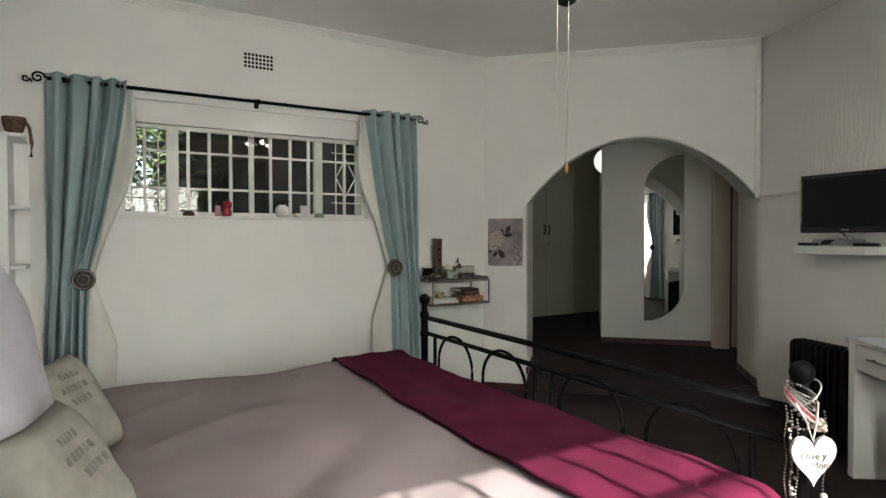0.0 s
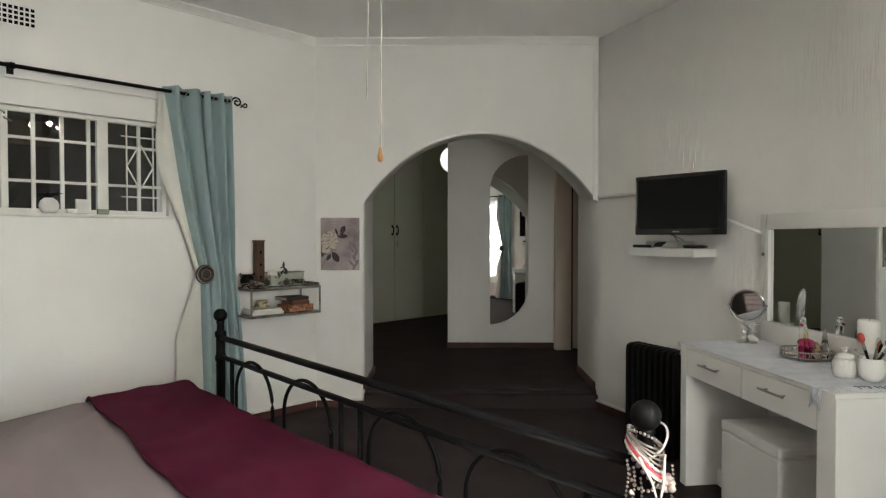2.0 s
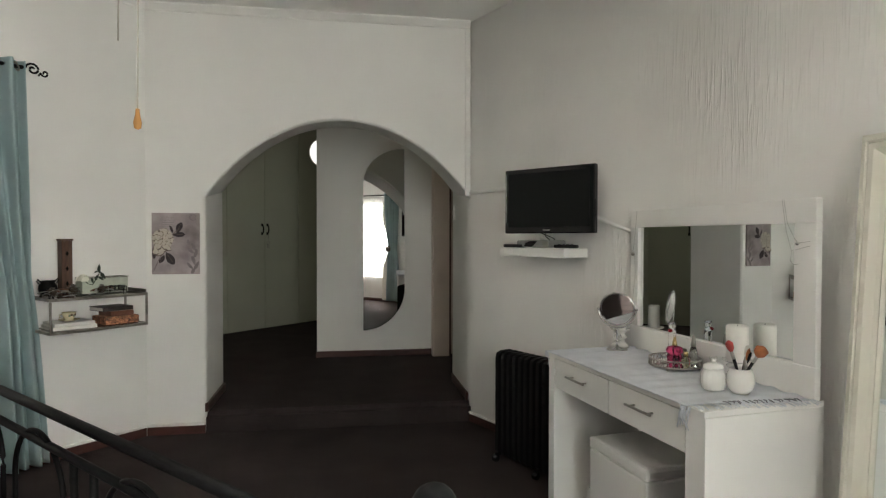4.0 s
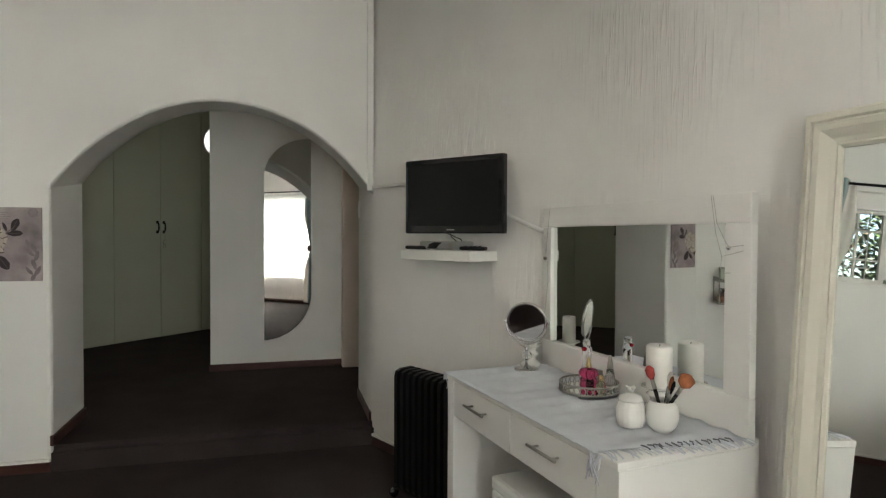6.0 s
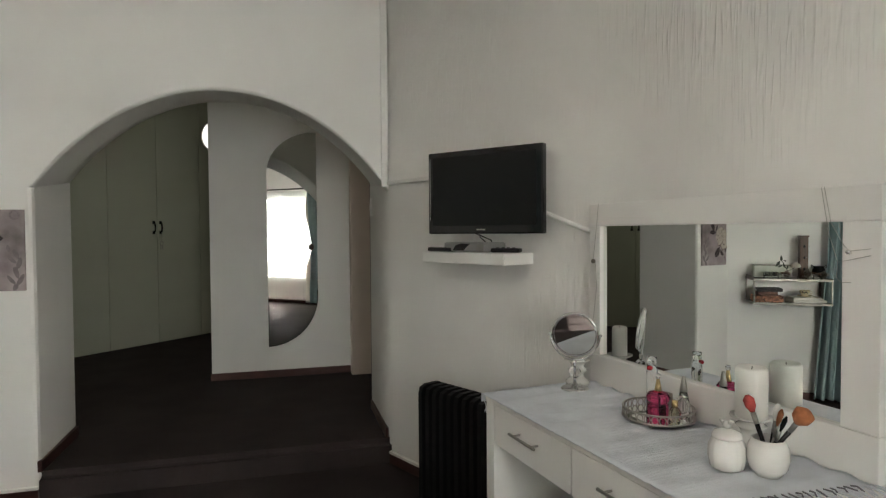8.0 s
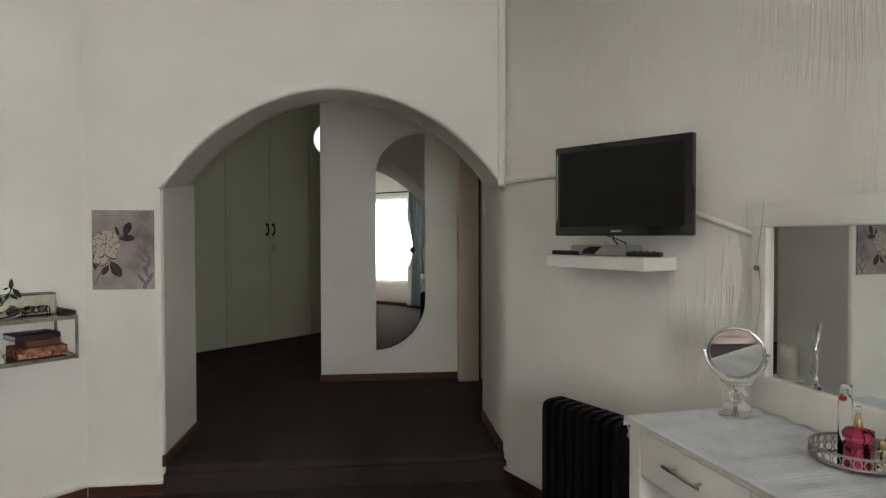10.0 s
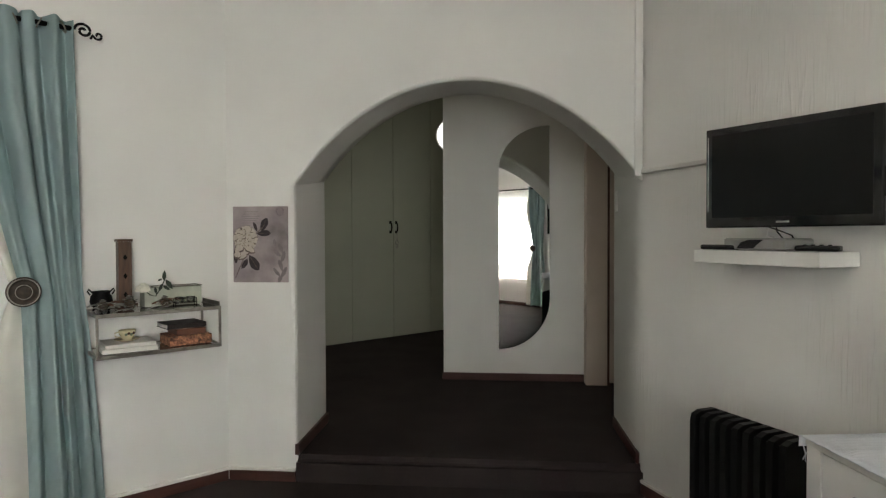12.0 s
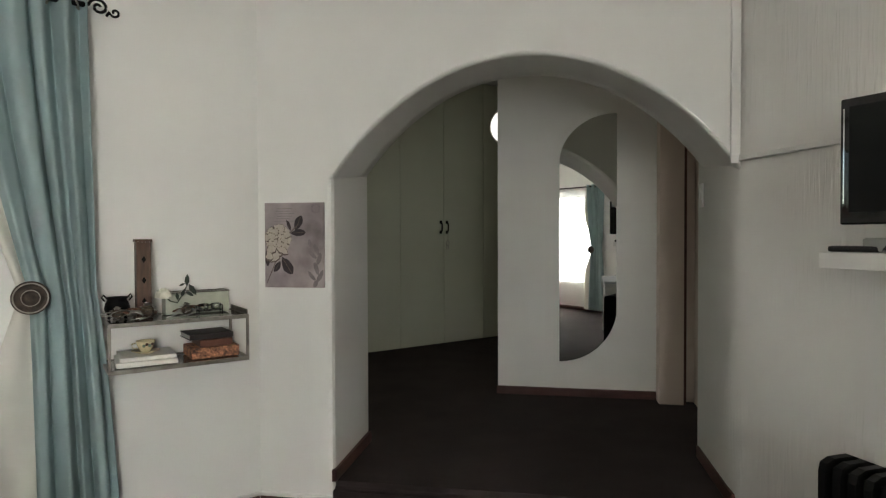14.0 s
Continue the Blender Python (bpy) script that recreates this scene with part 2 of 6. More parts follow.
def box(*a, bevel=0.0, m=None):
    bm = bmesh.new()
    bmbox(bm, *a, bevel=bevel, m=m)
    return bm


def bmtube(bm, pts, r, seg=10, closed=False, taper=None):
    pts = [Vector(p) for p in pts]
    n = len(pts)
    rings = []
    up = Vector((0, 0, 1))
    for i, p in enumerate(pts):
        a = pts[(i - 1) % n] if closed or i else pts[0]
        b = pts[(i + 1) % n] if closed or i < n - 1 else pts[-1]
        t = (b - a).normalized()
        side = t.cross(up)
        if side.length < 0.05:
            side = t.cross(Vector((1, 0, 0)))
        side.normalize()
        w = side.cross(t).normalized()
        rr = r if taper is None else r * taper[i]
        rings.append([bm.verts.new(p + side * math.cos(k * 2 * math.pi / seg) * rr + w * math.sin(k * 2 * math.pi / seg) * rr) for k in range(seg)])
    m = n if closed else n - 1
    for i in range(m):
        A, B = rings[i], rings[(i + 1) % n]
        for k in range(seg):
            f = bm.faces.new((A[k], A[(k + 1) % seg], B[(k + 1) % seg], B[k]))
            f.smooth = True
    if not closed:
        bm.faces.new(rings[0][::-1])
        bm.faces.new(rings[-1])
    return bm


def tube(pts, r, seg=10, closed=False, taper=None):
    return bmtube(bmesh.new(), pts, r, seg, closed, taper)


def bmlathe(bm, prof, seg=24, m=None):
    rings, vs = [], []
    for r, z in prof:
        if r < 1e-5:
            ring = [bm.verts.new((0, 0, z))]
        else:
            ring = [bm.verts.new((r * math.cos(k * 2 * math.pi / seg), r * math.sin(k * 2 * math.pi / seg), z)) for k in range(seg)]
        rings.append(ring)
        vs += ring
    for A, B in zip(rings, rings[1:]):
        for k in range(seg):
            a, b, c, d = A[k % len(A)], A[(k + 1) % len(A)], B[(k + 1) % len(B)], B[k % len(B)]
            q = [a, b, c, d]
            q = [v for i, v in enumerate(q) if v not in q[:i]]
            if len(q) > 2:
                f = bm.faces.new(q)
                f.smooth = True
    if m is not None:
        bmesh.ops.transform(bm, matrix=m, verts=vs)
    return bm


def lathe(prof, seg=24, m=None):
    return bmlathe(bmesh.new(), prof, seg, m)


def ball(r, c, seg=16, squash=1.0):
    prof = [(r * math.sin(math.pi * i / 10), -r * squash * math.cos(math.pi * i / 10)) for i in range(11)]
    prof[0], prof[-1] = (0, -r * squash), (0, r * squash)
    return lathe(prof, seg, Matrix.Translation(c))


def sheet(nx, ny, fn, thick=0.0):
    """A grid surface fn(s, t) with s, t in 0..1; thick: closed, with that thickness along the normals."""
    bm = bmesh.new()
    g = [[bm.verts.new(fn(i / nx, j / ny)) for j in range(ny + 1)] for i in range(nx + 1)]
    for i in range(nx):
        for j in range(ny):
            f = bm.faces.new((g[i][j], g[i + 1][j], g[i + 1][j + 1], g[i][j + 1]))
            f.smooth = True
    if thick:
        bmesh.ops.recalc_face_normals(bm, faces=bm.faces[:])
        bmesh.ops.solidify(bm, geom=bm.faces[:], thickness=thick)
    return bm


def prism(outline, y0, y1, m=None):
    """A flat plate: outline in x, z; from y0 to y1."""
    bm = bmesh.new()
    a = [bm.verts.new((x, y0, z)) for x, z in outline]
    b = [bm.verts.new((x, y1, z)) for x, z in outline]
    bm.faces.new(a)
    bm.faces.new(b[::-1])
    n = len(a)
    for i in range(n):
        bm.faces.new((a[i], b[i], b[(i + 1) % n], a[(i + 1) % n]))
    if m is not None:
        bmesh.ops.transform(bm, matrix=m, verts=bm.verts[:])
    return bm


def part(name, bm, material, parent=None, label="", m=None):
    bmesh.ops.recalc_face_normals(bm, faces=bm.faces[:])
    me = bpy.data.meshes.new(name)
    bm.to_mesh(me)
    bm.free()
    me.materials.append(material)
    ob = new(name, me)
    if parent is not None:
        ob.parent = parent
    if m is not None:
        ob.matrix_basis = m
    if label:
        ob["label"] = label
    return ob


def flat(ob):
    """Flat shading, so that a plane mirror shows no false curve."""
    for p in ob.data.polygons:
        p.use_smooth = False
    return ob


def thing(name, m, label, category, group=""):
    ob = new(name)
    ob.empty_display_size = 0.05
    ob.matrix_basis = m
    return tagged(ob, label, category, group)


def structure(name, bm, material, label, category, m=None):
    return tagged(part(name, bm, material, None, "", m), label, category, kind="structure")


def rnd(a, b):
    return random.uniform(a, b)


# ---- structure ----
CEIL = 3.05
FZ = -0.06
floor_pts = [at_uv(-0.3, -0.3), at_uv(4.6, -0.3), at_uv(4.6, 6.0), at_uv(0.6, 6.0), Vector((3.6, 0.1, 0)), Vector((3.2, 3.3, 0)), Vector((2.3, 4.9, 0)), Vector((-0.3, 4.9, 0))]


def plate(pts, z0, z1):
    bm = bmesh.new()
    a = [bm.verts.new((p[0], p[1], z0)) for p in pts]
    b = [bm.verts.new((p[0], p[1], z1)) for p in pts]
    bm.faces.new(a)
    bm.faces.new(b)
    for i in range(len(a)):
        bm.faces.new((a[i], b[i], b[(i + 1) % len(a)], a[(i + 1) % len(a)]))
    return bm


structure("floor", plate(floor_pts, -0.16, FZ), M_CARPET, "dark aubergine brown carpet over the bedroom floor", "floor")
structure("ceiling", plate(floor_pts, CEIL, CEIL + 0.1), M_CEIL, "smooth off-white painted bedroom ceiling", "ceiling")
PZ = 0.092
bm = plate([(-0.001, 4.585), (1.965, 4.585), (2.4, 4.95), (2.4, 10.6), (-2.84, 10.6), (-2.84, 5.0), (-0.001, 4.7)], -0.16, PZ)
bmesh.ops.bevel(bm, geom=[e for e in bm.edges if all(abs(v.co.y - 4.585) < 1e-4 and abs(v.co.z - PZ) < 1e-4 for v in e.verts)], offset=0.04, segments=5, affect="EDGES")
structure("passage_floor", bm, M_CARPET, "raised passage floor with dark brown carpet and step", "floor")
structure("passage_ceiling", box(-2.84, 2.4, 5.0, 10.6, 3.3, 3.4), M_CEIL, "plain off-white passage ceiling", "ceiling")


def wall_with_hole(x0, x1, hole, thick=0.24, top=CEIL + 0.05):
    bm = bmesh.new()
    if hole is None:
        bmbox(bm, x0, x1, 0, thick, -0.16, top)
        return bm
    a, b, c, d = hole
    xs, zs = (x0, a, b, x1), (-0.16, c, d, top)
    for y in (0, thick):
        g = [[bm.verts.new((x, y, z)) for z in zs] for x in xs]
        for i in range(3):
            for j in range(3):
                if (i, j) != (1, 1):
                    bm.faces.new((g[i][j], g[i + 1][j], g[i + 1][j + 1], g[i][j + 1]))
    for p, q in (((a, c), (b, c)), ((b, c), (b, d)), ((b, d), (a, d)), ((a, d), (a, c)), ((x0, -0.16), (x1, -0.16)), ((x1, -0.16), (x1, top)), ((x1, top), (x0, top)), ((x0, top), (x0, -0.16))):
        bm.faces.new([bm.verts.new((p[0], 0, p[1])), bm.verts.new((q[0], 0, q[1])), bm.verts.new((q[0], thick, q[1])), bm.verts.new((p[0], thick, p[1]))])
    bmesh.ops.remove_doubles(bm, verts=bm.verts[:], dist=1e-4)
    return bm


# window wall: opening from u 1.20 to 3.02
WIN_U0, WIN_U1, WIN_Z0, WIN_Z1 = 1.20, 3.03, 1.535, 2.185
structure("wall_window", wall_with_hole(-4.6, 0.06, (-WIN_U1, -WIN_U0, WIN_Z0, WIN_Z1)), M_WALL, "off-white painted plaster wall with a wide high window", "wall", m_window(0))
structure("wall_back", wall_with_hole(0.6, 4.6, (1.62, 2.95, 0.50, 2.18)), M_WALL, "off-white painted wall with a large curtained window", "wall", m_back(0))
structure("wall_head", wall_with_hole(-6.0, 0.3, None), M_WALL, "plain off-white wall at the head of the bed", "wall", m_head(0))


def rounded_path(pts, tangents, n=8):
    """The polyline with each inner corner rounded over its tangent length."""
    out = [Vector(pts[0])]
    for p, c, q, t in zip(pts, pts[1:], pts[2:], tangents):
        p, c, q = Vector(p), Vector(c), Vector(q)
        a, b = c + (p - c).normalized() * t, c + (q - c).normalized() * t
        for i in range(n + 1):
            k = i / n
            out.append(a * (1 - k) ** 2 + c * 2 * k * (1 - k) + b * k * k)
    return out + [Vector(pts[-1])]


def curved_wall(path, thick, z0, z1):
    """A wall that follows a plan line, the room on the right of its heading; its corners shade softly."""
    bm = bmesh.new()
    rows = []
    for i, p in enumerate(path):
        d = (path[min(i + 1, len(path) - 1)] - path[max(i - 1, 0)]).normalized()
        q = p + Vector((-d.y, d.x)) * thick
        rows.append([bm.verts.new((p.x, p.y, z0)), bm.verts.new((p.x, p.y, z1)), bm.verts.new((q.x, q.y, z1)), bm.verts.new((q.x, q.y, z0))])
    for A, B in zip(rows, rows[1:]):
        bm.faces.new((A[0], B[0], B[1], A[1])).smooth = True
        bm.faces.new((A[1], B[1], B[2], A[2]))
        bm.faces.new((A[2], B[2], B[3], A[3]))
    bm.faces.new(rows[0])
    bm.faces.new(rows[-1])
    return bm


wall_end = m_table(-0.45, 3.09).translation
structure("wall_tv", curved_wall(rounded_path([(1.957, 5.32), (1.957, 4.628), (2.691, 3.054), (wall_end.x, wall_end.y)], (0.10, 0.22)), 0.24, -0.16, CEIL + 0.05), M_WALL_TV, "off-white wall of trowelled plaster with vertical streaks", "wall")


# arched wall between bedroom and passage
def arch_z(x, x0, x1, spring, rise):
    h = (x1 - x0) / 2
    q = (x - x0 - h) / h
    R = (h * h + rise * rise) / (2 * rise)
    c = (math.sqrt(max(R * R - (q * h) ** 2, 0)) - (R - rise)) / rise
    return spring + rise * (0.55 * c + 0.45 * (1 - q * q)) + rise * 0.02 * math.cos(q * math.pi / 2)


def arch_wall():
    bm = bmesh.new()
    top = CEIL + 0.05
    n = 40
    yf, yb = 4.6, 5.24
    F = [(1.972 * i / n, arch_z(1.972 * i / n, 0, 1.972, 1.672, 0.572)) for i in range(n + 1)]
    B = [(-0.01 + 1.975 * i / n, arch_z(-0.01 + 1.975 * i / n, -0.01, 1.965, 1.75, 0.56)) for i in range(n + 1)]
    rows = []
    for (x, z), (xb, zb) in zip(F, B):
        mid = [(x + (xb - x) * k, yf + 0.02 + (yb - yf - 0.02) * k, z + (zb - z) * k) for k in (0.0, 0.03, 0.25, 0.5, 0.75, 1.0)]
        mid = [(x, yf, z + 0.022), (x, yf + 0.006, z + 0.007)] + [(mx, my, mz) for mx, my, mz in mid]
        col = [(x, yf, top)] + mid + [(xb, yb, top)]
        rows.append([bm.verts.new(p) for p in col])
    for A, C in zip(rows, rows[1:]):
        for k in range(len(A) - 1):
            f = bm.faces.new((A[k], C[k], C[k + 1], A[k + 1]))
            f.smooth = 1 <= k < len(A) - 2
    # left pier, with a softly rounded edge
    prof = [(-0.62, yf), (-0.025, yf), (-0.008, yf + 0.006), (0.0, yf + 0.025), (-0.01, yb), (-0.62, yb)]
    lo = [bm.verts.new((x, y, -0.16)) for x, y in prof]
    hi = [bm.verts.new((x, y, 1.672 if y < 4.9 else 1.757)) for x, y in prof]
    for i in range(5):
        bm.faces.new((lo[i], lo[i + 1], hi[i + 1], hi[i]))
    bm.faces.new([bm.verts.new(p) for p in ((-0.62, yf, 1.672), (-0.025, yf, 1.672), (0.0, yf, 1.694), (0.0, yf, top), (-0.62, yf, top))])
    bm.faces.new([bm.verts.new(p) for p in ((-0.62, yb, 1.757), (-0.01, yb, 1.757), (-0.01, yb, top), (-0.62, yb, top))])
    bm.faces.new([bm.verts.new(p) for p in ((-0.62, yf, top), (1.96, yf, top), (1.92, yb, top), (-0.62, yb, top))])
    return bm


structure("wall_arch", arch_wall(), M_WALL, "off-white plaster wall with a wide rounded archway", "wall")
structure("wall_over_arch", box(-0.62, 2.4, 5.10, 5.2395, 3.1005, 3.35), M_WALL, "plain wall above the archway", "wall")

# passage walls
structure("wall_mirror", box(0.695, 1.955, 6.53, 6.70, PZ - 0.02, 3.35), M_WALL, "off-white passage wall that carries a tall mirror", "wall")
structure("wall_return", box(0.695, 0.865, 6.70, 10.6, PZ - 0.02, 3.35), M_WALL, "plain off-white passage wall behind the mirror", "wall")
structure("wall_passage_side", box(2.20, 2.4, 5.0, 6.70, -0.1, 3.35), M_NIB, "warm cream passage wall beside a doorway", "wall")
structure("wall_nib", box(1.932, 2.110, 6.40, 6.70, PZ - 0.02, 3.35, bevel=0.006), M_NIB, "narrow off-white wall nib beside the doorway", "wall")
# The opening is added out of view to let the passage lamp in.
structure("wall_passage_west", wall_with_hole(5.0, 8.4, (5.3, 6.2, 1.2, 2.4), top=3.35), M_WALL, "off-white passage wall, unseen, with an opening added for light", "wall", pose(-2.6, 0, 0, 0, 0, 90))
structure("wall_passage_south", box(-2.84, -0.6, 5.0, 5.24, -0.1, 3.35), M_WALL, "plain off-white passage wall", "wall")
structure("wall_passage_north", box(-2.84, 2.4, 10.45, 10.6, -0.1, 3.35), M_WALL, "plain off-white passage wall", "wall")

# skirting boards, cornice
def skirting(name, m, length, h=0.06):
    m = m @ pose(0, 0, FZ)
    bm = bmesh.new()
    bmbox(bm, 0, length, -0.016, 0.0, 0, h, bevel=0.004)
    structure(name, bm, M_SKIRT, "dark red-brown varnished timber skirting board", "skirting", m)
    bm = bmesh.new()
    bmbox(bm, 0, length, -0.020, 0.0, h + 0.001, h + 0.020, bevel=0.005)
    structure("skirting_cap", bm, M_WALL, "rough white paint line above the skirting", "trim", m)


skirting("baseboard_window", m_window(4.2), 4.19)
skirting("baseboard_arch", pose(-0.405, 4.6, 0), 0.40)
skirting("baseboard_tv", m_tv(0.01), 1.69)
skirting("baseboard_table", m_table(2.64, 3.09), 2.85)
skirting("baseboard_back", m_back(1.0), 3.2)
structure("baseboard_jamb_left", box(-0.012, 0.012, 4.60, 5.235, PZ, PZ + 0.065, bevel=0.004), M_SKIRT, "dark red-brown skirting inside the archway", "skirting")
structure("baseboard_jamb_right", box(1.944, 1.962, 4.62, 5.30, PZ, PZ + 0.065, bevel=0.004), M_SKIRT, "dark red-brown skirting inside the archway", "skirting")
structure("baseboard_mirror_wall", box(0.685, 1.931, 6.514, 6.531, PZ, PZ + 0.065, bevel=0.004), M_SKIRT, "dark red-brown skirting below the tall mirror", "skirting")


def cornice(name, m, length):
    prof = [(0.0, 0.0), (0.0, -0.055), (-0.012, -0.055), (-0.016, -0.045), (-0.04, -0.02), (-0.05, -0.012), (-0.05, 0.0)]
    bm = bmesh.new()
    a = [bm.verts.new((0, y, z)) for y, z in prof]
    b = [bm.verts.new((length, y, z)) for y, z in prof]
    for i in range(len(prof)):
        bm.faces.new((a[i], a[(i + 1) % len(prof)], b[(i + 1) % len(prof)], b[i]))
    structure(name, bm, M_CORNICE, "small white painted plaster cornice", "cornice", m)


cornice("cornice_window", m_window(4.2, 0, CEIL), 4.22)
cornice("cornice_arch", pose(-0.43, 4.6, CEIL), 2.39)

# ---- the bed ----
M_BED = pose(1.143, 0.797, 0, 0, 0, 133.6)
M_COVER = pose(1.165, 0.88, 0, 0, 0, 135)
bed = thing("bed", M_BED, "black metal bed with a looped footboard and ball posts", "bed")
W = 2.183
for x in (0.0, W):
    post = part("post", lathe([(0, FZ), (0.021, FZ), (0.021, 0.795), (0.026, 0.80), (0.026, 0.822), (0.021, 0.83), (0.021, 0.908), (0.027, 0.915), (0.027, 0.935), (0.018, 0.943), (0.016, 0.970), (0.020, 0.981), (0.016, 0.990)]), M_BLACK, bed, "", pose(x, 0, 0))
    part("ball", ball(0.032, (0, 0, 1.014), 24), M_BLACK, post, "glossy black ball finial")
part("rail", tube([(0, 0, 0.908), (W, 0, 0.908)], 0.0135, 12), M_BLACK, bed)
part("rail", tube([(0, 0, 0.817), (W, 0, 0.817)], 0.0115, 12), M_BLACK, bed)
part("rail", tube([(0, 0, 0.34), (W, 0, 0.34)], 0.0145, 12), M_BLACK, bed)
for c in (0.355, 0.81, 1.385, 1.835):
    pts = [(c - 0.175 * math.cos(math.pi * i / 20), 0, 0.682 + 0.158 * math.sin(math.pi * i / 20)) for i in range(21)]
    part("loop", tube([(c - 0.175, 0, 0.35)] + pts + [(c + 0.175, 0, 0.35)], 0.0075, 8), M_BLACK, bed)
for x in (0.139, 1.033, 1.148, 2.055):
    part("bar", tube([(x, 0, 0.35), (x, 0, 0.817)], 0.0105, 8), M_BLACK, bed)
for x in (0.02, W - 0.02):
    part("side_rail", box(x - 0.015, x + 0.015, 0.0, 2.12, 0.30, 0.36, bevel=0.004), M_BLACK, bed)
part("bed_base", box(0.05, W - 0.05, 0.05, 2.10, 0.20, 0.40, bevel=0.02), M_DUVET, bed)
for x in (0.0, W):
    part("head_post", lathe([(0, FZ), (0.026, FZ), (0.026, 1.15), (0, 1.15)]), M_BLACK, bed, "", pose(x, 2.14, 0))
part("head_rail", tube([(0, 2.14, 1.10), (W, 2.14, 1.10)], 0.0145, 12), M_BLACK, bed)

mattress = thing("mattress", M_COVER @ pose(0, 0, 0.401), "thick mattress on the metal bed base", "mattress")
part("mattress_body", box(0.05, W - 0.05, 0.13, 2.10, 0, 0.26, bevel=0.05), M_LINING, mattress)


def bedcover(x0, x1, y0, y1, top, drop, amp, seed, nx=90, ny=80, edge=0.10):
    def fn(s, t):
        x, y = x0 + (x1 - x0) * s, y0 + (y1 - y0) * t
        e = min(x - x0, x1 - x)
        over = max(0.0, edge - e) / edge
        ef = max(0.0, edge - (y - y0)) / edge
        z = top - 0.10 * over ** 2.2 - drop * max(0, over - 0.75) * 4 - 0.09 * ef ** 2.5
        w = noise.noise(Vector((x * 1.6 + seed, y * 1.6, 0.3))) * amp + noise.noise(Vector((x * 5 + seed, y * 3.2, 1.3))) * amp * 0.35
        w += abs(noise.noise(Vector((x * 2.2 + y * 2.0 + seed, (x - y) * 0.7, 4.1)))) * amp * 0.5
        # soft pulled creases running slantwise over the cloth
        for f, g, k in ((3.6, 1.0, 0.45), (7.5, 1.7, 0.13)):
            q = 1 - abs(noise.noise(Vector(((x * 0.75 + y * 0.65) * f + seed, (x * 0.65 - y * 0.75) * g, 7.7 + f)))) * 2.2
            q = max(0.0, q)
            w += amp * k * q * q * max(0.0, 0.4 + noise.noise(Vector((x * 1.3, y * 1.3, seed + f))))
        return Vector((x + 0.01 * noise.noise(Vector((y * 6, z * 6, seed))), y, z + w))
    return sheet(nx, ny, fn)


duvet = tagged(part("duvet", bedcover(-0.06, W + 0.03, 0.135, 1.95, 0.70, 0.25, 0.028, 2.0, 170, 150), M_DUVET, None, "", M_COVER), "lilac-grey cotton duvet spread over the bed", "duvet")


def throw_fn(s, t):
    x = -0.10 + (W + 0.13) * s
    y = 0.118 + (0.467 + 0.10 * (1 - s)) * t + 0.03 * noise.noise(Vector((x * 2, t, 0.2))) * t
    e = min(x + 0.10, W + 0.03 - x)
    over = max(0.0, 0.10 - e) / 0.10
    ef = max(0.0, 0.09 - (y - 0.118)) / 0.09
    z = 0.722 - 0.10 * over ** 2.2 - 0.25 * max(0, over - 0.75) * 4 - 0.10 * ef ** 2.5
    z += noise.noise(Vector((x * 1.6 + 2, y * 1.6, 0.3))) * 0.022 + noise.noise(Vector((x * 5 + 2, y * 3.2, 1.3))) * 0.0077
    z += 0.010 * noise.noise(Vector((x * 7 + y * 5, y * 9, 3.3))) + 0.006 * math.sin(x * 30 + 3 * noise.noise(Vector((x, y, 0)))) * ef
    return Vector((x, y, z))


throw = tagged(part("throw", sheet(120, 30, throw_fn, 0.006), M_THROW, None, "", M_COVER), "burgundy woven throw folded across the foot of the bed", "throw")
part("hem", tube([throw_fn(i / 80, 1.0) + Vector((0, 0, 0.002)) for i in range(81)], 0.0045, 6), M_THROW, throw, "rolled burgundy hem")
part("hem", tube([throw_fn(i / 80, 0.0) + Vector((0, 0, 0.002)) for i in range(81)], 0.0045, 6), M_THROW, throw, "rolled burgundy hem")


def cushion(name, m, w, h, d, material, label, category, prints=0):
    def side(sgn):
        def fn(s, t):
            a, b = s * 2 - 1, t * 2 - 1
            k = max(0.0, (1 - a ** 4) * (1 - b ** 4)) ** 0.55
            pin = 1 - 0.06 * (a * a * b * b) + 0.0
            pinch = 1 - 0.05 * (1 - abs(a)) * abs(b) ** 3
            wob = 0.012 * noise.noise(Vector((a * 2, b * 2, sgn + w * 7)))
            return Vector((a * w / 2 * (1 - 0.05 * (1 - b * b)) * pin, sgn * (d / 2 * k + wob * k), h / 2 + b * h / 2 * (1 - 0.05 * (1 - a * a)) * pinch))
        return fn
    bm = sheet(26, 26, side(-1))
    b2 = sheet(26, 26, side(1))
    me = bpy.data.meshes.new("half")
    b2.to_mesh(me)
    b2.free()
    bm.from_mesh(me)
    bpy.data.meshes.remove(me)
    bmesh.ops.remove_doubles(bm, verts=bm.verts[:], dist=1e-4)
    ob = thing(name, m, label, category)
    part("cushion_cover", bm, material, ob)
    if prints:
        f = side(-1)
        rng = random.Random(prints)
        for row in range(3):
            tt = 0.50 + 0.13 * row
            a = 0.30 + rng.random() * 0.12
            for k in range(5 + row % 2):
                w0 = rng.uniform(0.035, 0.055)
                def fn(s, t, a=a, w0=w0, tt=tt):
                    p = f(a + w0 * s, tt + 0.065 * t)
                    return p + Vector((0, -0.003, 0))
                part("printed_block", sheet(3, 3, fn), M_INK, ob, "faded dark printed lettering")
                a += w0 + 0.015
    return ob


